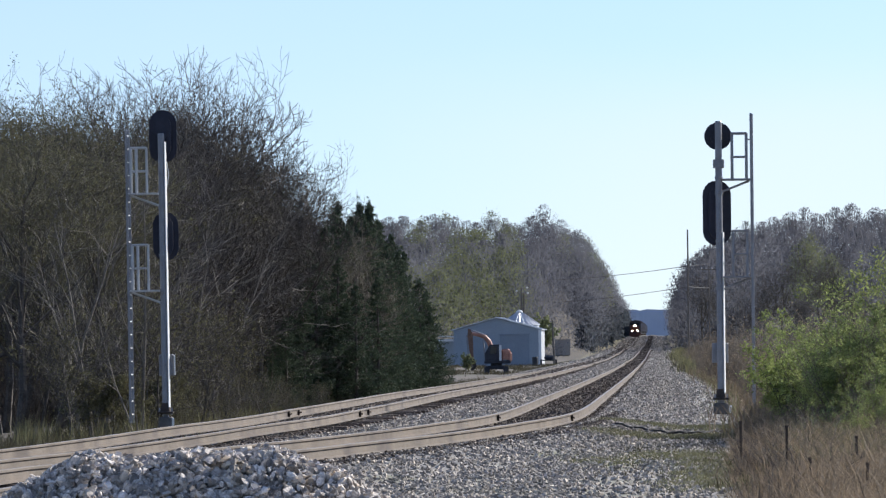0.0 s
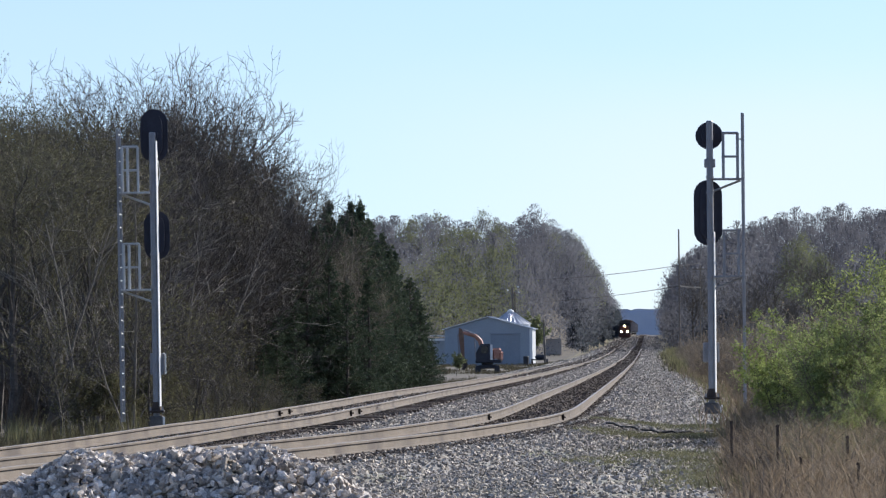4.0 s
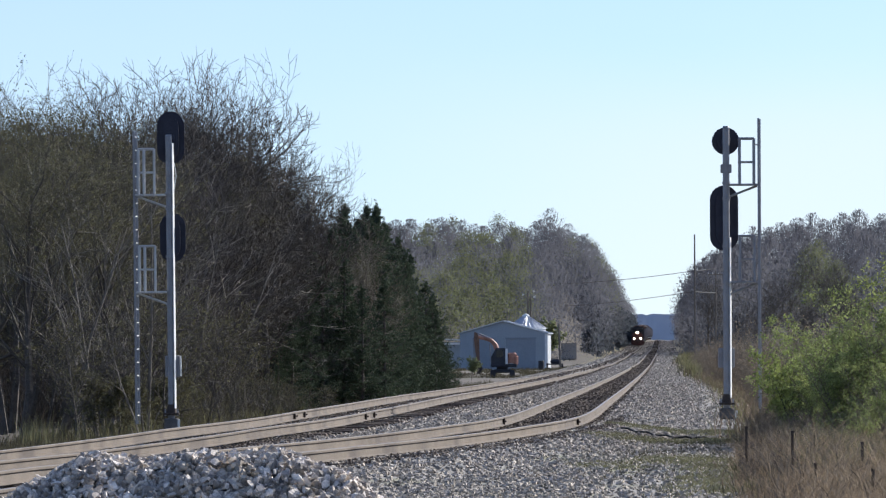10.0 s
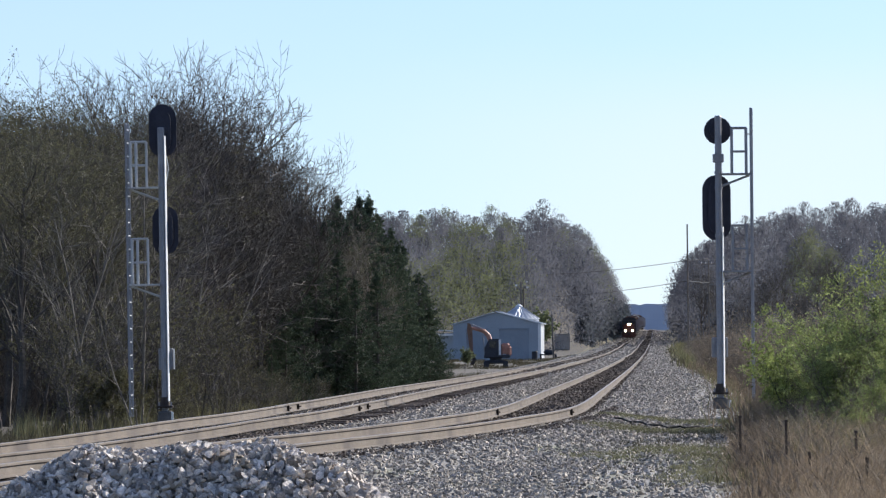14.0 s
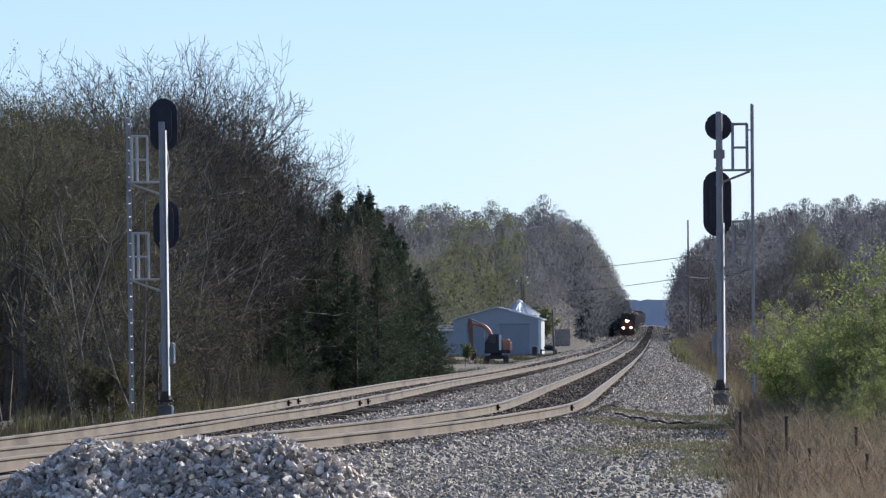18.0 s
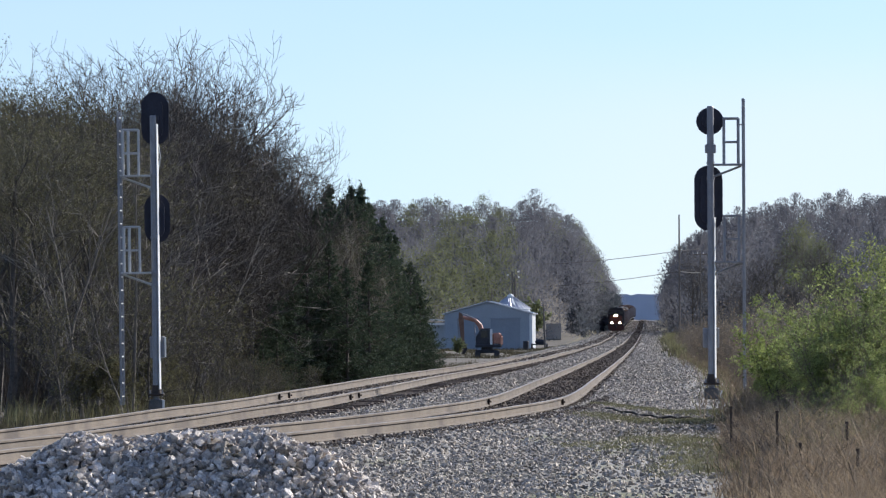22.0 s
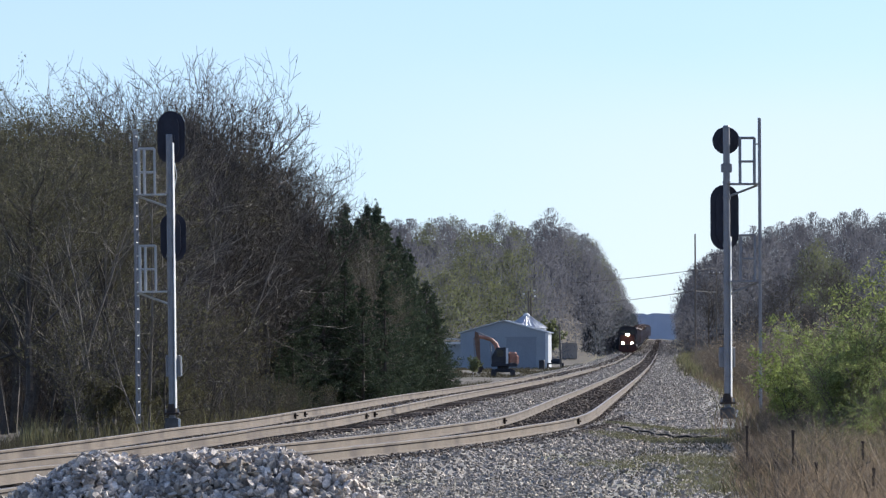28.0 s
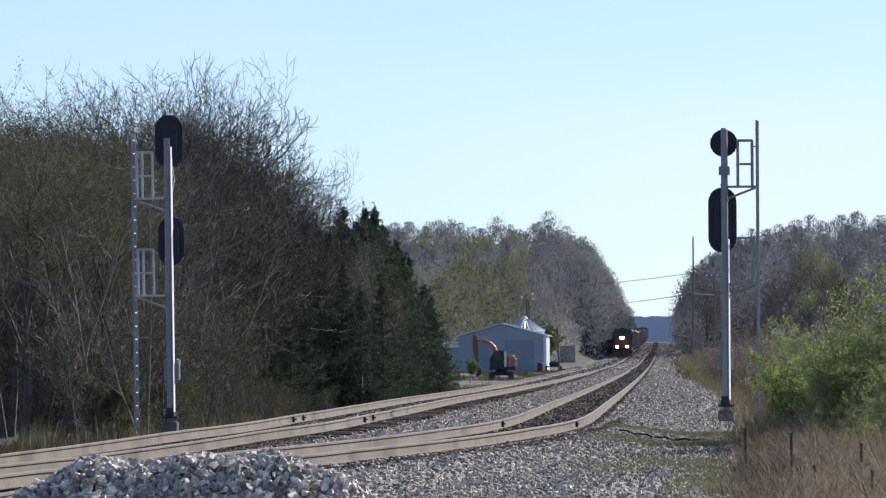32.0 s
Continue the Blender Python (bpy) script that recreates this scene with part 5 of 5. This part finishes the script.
def gable_shed():
    g = float(z_ground(4.0, 660)) + 0.02
    t = thing("steel_shed", (6.2, 660, g), "blue-grey steel farm shed with a low gable roof and wide doors", "shed", turn=-3.6)
    w, eave, ridge, deep = 4.5, 3.75, 5.0, 11.0
    fl = lambda x: eave + (ridge - eave) * (1 - abs(x) / w)
    s = Shape()
    for a, b in ((-w, -3.0), (-0.95, 0.3), (3.4, w)):
        s.prism([(a, 0), (b, 0), (b, fl(b)), (a, fl(a))] if a * b >= 0 else [(a, 0), (b, 0), (b, fl(b)), (0, ridge), (a, fl(a))], 0, 0.12)
    for a, b in ((-3.0, -0.95), (0.3, 3.4)):
        s.prism([(a, 3.25), (b, 3.25), (b, fl(b)), (a, fl(a))], 0, 0.12)
    front = part("front_wall", s, M_SIDING, t)
    for k in range(30):
        x = -w + 0.15 + k * 0.3
        z0 = 3.26 if -3.0 < x < -0.95 or 0.3 < x < 3.4 else 0.0
        part("siding_rib", Shape().box((x, -0.012, (z0 + fl(x)) / 2), (0.04, 0.022, fl(x) - z0 - 0.02)), M_SIDING, front)
    for a, b in ((-3.0, -0.95), (0.3, 3.4)):
        d = part("roll_door", Shape().box(((a + b) / 2, 0.1, 1.62), (b - a, 0.06, 3.24), 0.01), M_DOOR, t, "closed grey overhead door")
        for k in range(1, 6):
            part("door_rail", Shape().box(((a + b) / 2, 0.062, k * 0.54), (b - a - 0.06, 0.02, 0.035)), M_DOOR, d)
        part("door_head", Shape().box(((a + b) / 2, -0.03, 3.3), (b - a + 0.2, 0.06, 0.12), 0.01), M_DOOR, d)
    # pale roofing material instead of siding paints the sunlit side lighter
    part("side_wall", Shape().box((w - 0.06, deep / 2, eave / 2), (0.12, deep - 0.3, eave), 0.0), M_ROOF, t, "side wall towards the sun, sunlight put into its pale colour")
    part("side_wall", Shape().box((-w + 0.06, deep / 2, eave / 2), (0.12, deep - 0.3, eave), 0.0), M_SIDING, t)
    part("back_wall", Shape().prism([(-w, 0), (w, 0), (w, eave), (0, ridge), (-w, eave)], deep - 0.12, deep), M_SIDING, t)
    part("corner_trim", Shape().box((w + 0.01, -0.01, eave / 2), (0.3, 0.1, eave), 0.01), M_WHITE, t, "white corner trim")
    for sx in (-1, 1):
        slope = math.hypot(w + 0.25, (ridge - eave) * (w + 0.25) / w)
        ang = math.degrees(math.atan((ridge - eave) / w))
        m = Matrix.Translation((0, 0, ridge + 0.06)) @ pose(0, 0, 0, 0, sx * ang, 0)
        roof = part("roof", Shape().box((sx * slope / 2, deep / 2, 0), (slope, deep + 0.5, 0.06), 0.01, m), M_ROOF, t, "galvanised roof slope")
        for k in range(18):
            part("roof_rib", Shape().box((sx * slope / 2, -0.2 + k * (deep + 0.4) / 17, 0.045), (slope - 0.02, 0.05, 0.03), 0, m), M_ROOF, roof)


def low_shed():
    y = 700
    g = float(z_ground(1, y)) + 0.02
    t = thing("open_shed", (1.3, y, g), "low grey open-fronted shed with a white fascia", "shed", turn=3)
    part("roof", Shape().prism([(-2.6, 3.3), (3.0, 2.95), (3.0, 3.07), (-2.6, 3.42)], -0.4, 6), M_ROOF, t)
    part("fascia", Shape().box((-0.1, -0.43, 2.75), (2.6, 0.05, 0.22), 0.01), M_WHITE, t)
    part("back_wall", Shape().box((0.1, 5.6, 1.45), (5.2, 0.1, 2.9), 0.01), M_SIDING, t)
    part("front_wall", Shape().box((-1.0, 0.9, 1.4), (3.2, 0.1, 2.8), 0.01), M_SIDING, t)
    part("side_wall", Shape().box((2.75, 2.9, 1.4), (0.1, 5.2, 2.8), 0.01), M_SIDING, t)
    for x in (-2.4, 0.85, 2.7):
        part("post", Shape().box((x, -0.3, 1.42), (0.14, 0.14, 2.85), 0.01), M_WHITE, t)


def grain_bin():
    y = 740
    g = float(z_ground(9, y))
    t = thing("grain_bin", (9.64, y, g - 0.0), "round steel grain bin with a bright ribbed conical roof", "grain bin")
    part("drum", Shape().tube([(0, 0, 0), (0, 0, 4.5)], 2.3, 28), M_TIN, t)
    roof = part("roof", Shape().tube([(0, 0, 4.48), (0, 0, 5.85), (0, 0, 5.9)], [2.45, 0.42, 0.4], 28), M_TIN, t, "bright conical roof")
    for k in range(28):
        a = 2 * math.pi * k / 28
        part("roof_rib", Shape().tube([(2.42 * math.cos(a), 2.42 * math.sin(a), 4.53), (0.42 * math.cos(a), 0.42 * math.sin(a), 5.88)], 0.035, 4), M_TIN, roof)
    part("cap", Shape().tube([(0, 0, 5.85), (0, 0, 6.05), (0, 0, 6.25)], [0.42, 0.4, 0.1], 16), M_WHITE, t)
    for k in range(1, 8):
        part("hoop", Shape().tube([(2.31 * math.cos(i * 0.2244), 2.31 * math.sin(i * 0.2244), k * 0.55) for i in range(29)], 0.025, 4, False), M_TIN, t)


def excavator():
    g = float(z_ground(4.4, 467))
    t = thing("excavator", (3.95, 467, g), "orange tracked excavator with dark cab and raised boom", "excavator")
    t.matrix_basis = t.matrix_basis @ Matrix.Scale(0.88, 4)
    for x in (-0.35, 1.25):
        tr = part("crawler_track", Shape().prism([(x - 0.22, 0.12), (x - 0.22, 0.5), (x - 0.16, 0.62), (x + 0.16, 0.62), (x + 0.22, 0.5), (x + 0.22, 0.12), (x + 0.16, 0.0), (x - 0.16, 0.0)], -1.3, 1.3), M_DARK, t)
        for k in range(13):
            part("track_shoe", Shape().box((x, -1.22 + k * 0.2, 0.63), (0.44, 0.15, 0.03)), M_DARK, tr)
    part("undercarriage", Shape().box((0.45, 0, 0.55), (1.5, 1.4, 0.3), 0.05), M_DARK, t)
    part("turntable", Shape().tube([(0.45, 0, 0.65), (0.45, 0, 0.9)], 0.5, 16), M_DARK, t)
    deck = part("deck", Shape().box((0.55, 0, 1.02), (2.2, 1.9, 0.28), 0.06), M_DARK, t)
    cab = part("cab", Shape().prism([(-0.5, 1.1), (0.8, 1.1), (0.8, 2.3), (0.68, 2.48), (-0.1, 2.48), (-0.5, 1.75)], -0.9, 0.2), M_DARK, t, "dark operator's cab")
    part("windscreen", Shape().box((0.2, -0.915, 2.0), (0.55, 0.02, 0.6), 0.005), M_GLASSY, cab)
    part("side_window", Shape().box((0.815, -0.35, 1.95), (0.02, 0.8, 0.7), 0.005), M_GLASSY, cab)
    part("cab_pillar", Shape().box((0.78, -0.93, 1.78), (0.2, 0.06, 1.3), 0.01), M_WHITE, cab)
    part("engine_cover", Shape().box((1.25, 0.0, 1.6), (0.75, 1.6, 1.0), 0.12), M_ORANGE, t)
    part("counterweight", Shape().box((1.55, 0.0, 1.45), (0.45, 1.7, 0.9), 0.16), M_ORANGE, t, "rounded orange counterweight")
    part("badge", Shape().box((1.15, -0.76, 1.3), (0.3, 0.02, 0.3), 0.004), M_WHITE, t)
    pts = [(0.15, -0.1, 1.4), (0.05, -0.1, 2.15), (-0.15, -0.1, 2.75), (-0.5, -0.1, 3.12), (-1.05, -0.1, 3.3), (-1.7, -0.1, 3.42)]
    part("boom", Shape().tube(pts, [0.17, 0.2, 0.2, 0.17, 0.15, 0.12], 8), M_ORANGE, t, "curved orange boom")
    part("boom_ram", Shape().tube([(-0.5, -0.14, 1.3), (-0.62, -0.14, 2.85)], 0.06, 8), M_GALV, t)
    part("stick_ram", Shape().tube([(-0.6, -0.1, 3.3), (-1.6, -0.1, 3.72)], 0.055, 8), M_GALV, t)
    part("stick", Shape().prism([(-1.9, 3.85), (-1.65, 3.75), (-1.5, 3.3), (-1.45, 1.3), (-1.7, 1.2), (-1.95, 3.2)], -0.22, 0.02), M_BROWN, t, "worn brownish stick")
    part("bucket_ram", Shape().tube([(-2.02, -0.1, 3.3), (-1.9, -0.1, 1.6)], 0.05, 8), M_GALV, t)
    part("bucket", Shape().prism([(-1.85, 1.3), (-1.4, 1.3), (-1.2, 0.75), (-1.45, 0.3), (-1.75, 0.35), (-1.5, 0.7), (-1.85, 1.0)], -0.5, 0.3), M_RUST, t)


def utility_pole(x, y, h, arm=True, lean=0.0, name="utility_pole", label="weathered wooden utility pole"):
    g = float(z_ground(x, y)) - 0.1
    t = thing(name, (x, y, g), label, "utility pole", "poles")
    part("pole", Shape().tube([(0, 0, 0), (lean * 0.5, 0, h * 0.5), (lean, 0, h)], [0.12, 0.10, 0.075], 9), M_POLE, t)
    if arm:
        a = part("crossarm", Shape().box((lean, -0.14, h - 0.5), (2.2, 0.11, 0.13), 0.01), M_POLE, t)
        for k in (-1.0, -0.4, 0.4, 1.0):
            part("insulator", Shape().tube([(lean + k, -0.14, h - 0.43), (lean + k, -0.14, h - 0.2)], [0.05, 0.035], 7), M_WHITE, a)
    return t


def wire(a, b, sag, r=0.034):
    a, b = Vector(a), Vector(b)
    pts = [a.lerp(b, i / 20) - Vector((0, 0, sag * 4 * (i / 20) * (1 - i / 20))) for i in range(21)]
    ob = part("overhead_wire", Shape().tube(pts, r, 5), M_WIRE)
    tagged(ob, "black overhead wire crossing the line", "wire", "overhead wires")


def light_mast(x, y, h):
    t = thing("yard_light", (x, y, float(z_ground(x, y)) - 0.1), "tall dark yard pole with small floodlights", "light pole", "poles")
    part("pole", Shape().tube([(0, 0, 0), (0, 0, h)], [0.16, 0.11], 9), M_POLE, t)
    part("pole", Shape().tube([(0.35, 0.2, 0), (0.3, 0.2, h * 0.93)], [0.14, 0.10], 9), M_POLE, t)
    for k, z in ((-0.55, h - 0.5), (0.7, h - 0.1), (0.75, h - 0.75)):
        part("lamp_arm", Shape().tube([(0, 0, z), (k, -0.1, z + 0.05)], 0.03, 6), M_POLE, t)
        part("floodlight", Shape().box((k, -0.2, z + 0.08), (0.24, 0.2, 0.2), 0.03), M_WHITE, t)


def yard_odds():
    t = thing("storage_container", (18.5, 935, float(z_ground(18.5, 935))), "plain tan steel storage container at the yard's edge", "container")
    part("body", Shape().box((0, 0, 1.22), (2.2, 6, 2.3), 0.04), M_BEIGE, t)
    part("lid", Shape().box((0, 0, 2.42), (2.3, 6.1, 0.1), 0.03), M_BEIGE, t)
    part("skid", Shape().box((-0.6, 0, 0.05), (0.15, 2.4, 0.12), 0.01), M_RUST, t)
    part("skid", Shape().box((0.6, 0, 0.05), (0.15, 2.4, 0.12), 0.01), M_RUST, t)
    t = thing("yard_trailer", (11.5, 655, float(z_ground(11.5, 655))), "low dark utility trailer with a load, beside the shed", "trailer")
    part("bed", Shape().box((0, 0, 0.55), (1.5, 2.6, 0.12), 0.02), M_DARK, t)
    part("load", Shape().box((0.1, 0, 0.82), (1.1, 1.9, 0.45), 0.15), M_DARK, t)
    for x in (-0.78, 0.78):
        w = part("wheel", Shape().tube([(x - 0.09, 0.1, 0.32), (x + 0.09, 0.1, 0.32)], 0.32, 16), M_DARK, t)
        part("rim", Shape().tube([(x - 0.1, 0.1, 0.32), (x + 0.1, 0.1, 0.32)], 0.16, 12), M_GALV, w)
    part("drawbar", Shape().box((0, -1.8, 0.5), (0.1, 1.2, 0.08), 0.01), M_DARK, t)
    t = thing("tank_stand", (9.9, 642, float(z_ground(9.9, 642))), "small dark barrel beside the shed door", "barrel")
    part("barrel", Shape().tube([(0, 0, 0), (0, 0, 0.05), (0, 0, 0.9), (0, 0, 0.95)], [0.28, 0.3, 0.3, 0.27], 14), M_DARK, t)
    part("hoop", Shape().tube([(0, 0, 0.45), (0, 0, 0.5)], 0.315, 14), M_DARK, t)


gable_shed()
low_shed()
grain_bin()
excavator()
light_mast(9.95, 745, 9.0)
utility_pole(7.5, 745, 7.0, False)
utility_pole(11.8, 640, 4.7, False, -0.15, label="leaning grey post beside the shed")
utility_pole(11.9, 745, 4.9, False)
utility_pole(26.2, 660, 13.9, False)
utility_pole(37.0, 860, 12.2)
wire((26.2, 660, 9.0), (17, 1010, 11.0), 0.3)
wire((26.2, 660, 6.85), (17, 1010, 7.4), 0.3)
wire((26.2, 660, 6.85), (37, 860, 8.3), 0.04, 0.05)
wire((26.2, 660, 9.0), (37, 860, 11.6), 0.04)
yard_odds()



def ground_cable():
    pts = []
    for i in range(31):
        f = i / 30
        x = 3.35 + f * 3.2
        y = 119.5 - 5.5 * math.sin(math.pi * f) + 16 * f * f * f
        pts.append((x, y, float(z_ground(x, y)) + 0.05 + 0.02 * math.sin(i * 2.1)))
    ob = part("ground_cable", Shape().tube(pts, 0.02, 6), M_WIRE)
    tagged(ob, "black cable lying over the gravel to the signal", "cable")


ground_cable()

for x, y, top in ((4.01, 84, 0.29), (4.40, 80, 0.28), (4.34, 74, -0.01), (5.15, 78, 0.17), (4.74, 70, 0.0)):
    h = top - float(z_ground(x, y)) + 0.1
    t = thing("fence_post", (x, y, float(z_ground(x, y)) - 0.1), "thin rusty steel fence post in the dry grass", "fence post", "old fence posts")
    part("post", Shape().box((0, 0, h / 2), (0.033, 0.008, h), 0.002).box((0, 0.016, h / 2), (0.008, 0.024, h)), M_RUST, t)
    part("cap", Shape().box((0, 0, h), (0.045, 0.02, 0.03), 0.004), M_RUST, t)

# ---- the train ----
M_LOCO = surf("dark_locomotive_paint", (0.016, 0.015, 0.02), (0.05, 0.045, 0.05), 0.4, 5, 0.5, 0.05)
M_NOSE = surf("dark_red_brown_nose", (0.08, 0.027, 0.02), (0.16, 0.054, 0.038), 0.5, 5, 0.5, 0.05)
M_CARGREY = surf("pale_grey_wagon", (0.36, 0.36, 0.36), (0.55, 0.55, 0.54), 0.3, 4, 0.6, 0.1, stain=(0.28, 0.25, 0.22))
M_CARBROWN = surf("brown_wagon", (0.12, 0.065, 0.045), (0.2, 0.11, 0.075), 0.3, 4, 0.7, 0.1, stain=(0.08, 0.06, 0.05))
M_LAMP = glowing("headlight_glow", (1.0, 0.86, 0.62), 11)


def bogie(parent, y, r=0.5):
    b = part("bogie", Shape().box((0, y, r + 0.15), (2.3, 2.9, 0.35), 0.05), M_DARK, parent)
    for k in (-1.1, 1.1):
        s = Shape()
        for x in (-0.76, 0.76):
            s.tube([(x - 0.06, y + k, r), (x + 0.06, y + k, r)], r, 18)
        s.tube([(-0.8, y + k, r), (0.8, y + k, r)], 0.08, 8)
        part("wheelset", s, M_RUST, b)


def locomotive(label):
    """A wide-nosed diesel freight locomotive; its front looks along -y."""
    t = thing("locomotive", (0, 0, 0), label, "locomotive", "train")
    part("frame", Shape().box((0, 11, 1.25), (3.0, 21.6, 0.4), 0.08), M_LOCO, t)
    part("nose", Shape().prism([(-1.2, 1.45), (1.2, 1.45), (1.2, 2.9), (0.95, 3.1), (-0.95, 3.1), (-1.2, 2.9)], 0.7, 2.6), M_NOSE, t, "dark red-brown nose")
    cab = part("cab", Shape().prism([(-1.55, 1.45), (1.55, 1.45), (1.55, 3.9), (1.1, 4.5), (-1.1, 4.5), (-1.55, 3.9)], 2.4, 5.2), M_LOCO, t)
    for x in (-0.75, 0.75):
        part("windscreen", Shape().box((x, 2.38, 3.6), (1.05, 0.04, 0.62), 0.01), M_GLASSY, cab)
    part("side_window", Shape().box((1.56, 3.8, 3.5), (0.04, 1.4, 0.7), 0.01), M_GLASSY, cab)
    part("hood", Shape().prism([(-1.05, 1.45), (1.05, 1.45), (1.05, 4.2), (0.8, 4.5), (-0.8, 4.5), (-1.05, 4.2)], 5.2, 18.5), M_LOCO, t)
    part("radiator", Shape().prism([(-1.4, 3.3), (1.4, 3.3), (1.5, 4.1), (1.2, 4.6), (-1.2, 4.6), (-1.5, 4.1)], 17.5, 21.5), M_LOCO, t)
    part("exhaust", Shape().box((0, 11, 4.6), (0.5, 1.2, 0.2), 0.03), M_DARK, t)
    part("fuel_tank", Shape().prism([(-1.3, 1.1), (1.3, 1.1), (1.3, 0.6), (0.9, 0.3), (-0.9, 0.3), (-1.3, 0.6)], 8, 14), M_DARK, t)
    part("pilot", Shape().prism([(-1.5, 1.4), (1.5, 1.4), (1.5, 0.45), (1.0, 0.15), (-1.0, 0.15), (-1.5, 0.45)], 0.2, 0.5), M_NOSE, t, "snow plough pilot")
    part("coupler", Shape().box((0, -0.1, 0.9), (0.35, 0.7, 0.35), 0.06), M_DARK, t)
    for x in (-1.35, 1.35):
        part("handrail", Shape().tube([(x, 0.5, 1.45), (x, 0.5, 2.5), (x, 2.4, 2.5)], 0.03, 6), M_GALV, t)
        part("steps", Shape().box((x, 0.9, 0.75), (0.35, 0.7, 0.9), 0.03), M_DARK, t)
    lamp = part("headlight", Shape().box((0, 0.66, 3.13), (0.7, 0.12, 0.44), 0.05), M_DARK, t)
    for x in (-0.13, 0.13):
        part("lens", Shape().tube([(x, 0.59, 3.13), (x, 0.5, 3.13)], [0.2, 0.23], 14), M_LAMP, lamp, "lit headlight lens")
    for x in (-0.78, 0.78):
        d = part("ditch_light", Shape().tube([(x, 0.5, 1.70), (x, 0.25, 1.70)], 0.22, 14), M_DARK, t)
        part("lens", Shape().tube([(x, 0.24, 1.70), (x, 0.2, 1.70)], [0.23, 0.23], 14), M_LAMP, d, "lit ditch light lens")
    bogie(t, 4.6)
    bogie(t, 17.5)
    return t


def hopper(material, label):
    t = thing("hopper_wagon", (0, 0, 0), label, "freight wagon", "train")
    body = part("body", Shape().prism([(-1.55, 1.6), (-1.0, 1.0), (1.0, 1.0), (1.55, 1.6), (1.55, 4.1), (1.1, 4.55), (-1.1, 4.55), (-1.55, 4.1)], 0.8, 16.2), material, t)
    for k in range(4):
        for x in (-1.57, 1.57):
            part("rib", Shape().box((x, 2.6 + k * 3.9, 2.85), (0.08, 0.12, 2.5)), material, body)
    part("end_sill", Shape().box((0, 0.4, 1.15), (2.9, 0.3, 0.35), 0.03), M_DARK, t)
    part("end_sill", Shape().box((0, 16.6, 1.15), (2.9, 0.3, 0.35), 0.03), M_DARK, t)
    part("roof_hatch", Shape().box((0, 8.5, 4.62), (0.6, 14, 0.14), 0.03), material, t)
    part("ladder", Shape().box((1.45, 0.55, 2.6), (0.4, 0.05, 2.6), 0.01), M_GALV, t)
    bogie(t, 2.6, 0.46)
    bogie(t, 14.4, 0.46)
    return t


LEAD = locomotive("dark freight locomotive with lit headlight and ditch lights, leading the train")
SECOND = copy_thing(LEAD, pose(0, 0, 0))
tagged(SECOND, "second dark freight locomotive behind the leader", "locomotive", "train")
for o in list(SECOND.children_recursive):
    if o.name.startswith("lens"):
        bpy.data.objects.remove(o)
G0 = hopper(M_CARGREY, "pale grey covered hopper wagon with ribbed sides")
B0 = hopper(M_CARBROWN, "brown covered hopper wagon with ribbed sides")
TRAIN = [(LEAD, 0.0), (SECOND, 22.4)]
for k in range(58):
    src = G0 if 8 < k < 14 or k > 26 and k % 4 == 0 else B0
    TRAIN.append((src if src not in [c for c, _ in TRAIN] else copy_thing(src, pose(0, 0, 0)), 45.0 + k * 17.4))


def train_y(t):
    """Where the leader's front stands on the line."""
    return 1745 - 23.3 * t


def motions():
    head = math.degrees(math.atan(-0.0350))
    for wagon, back in TRAIN:
        rows = []
        for k in range(9):
            y = train_y(k * 4.0) + back
            rows.append((k * 4.0, pose(float(x_left(y)), y, float(z_left(y)), 0, 0, head)))
        walk(wagon, rows)


motions()
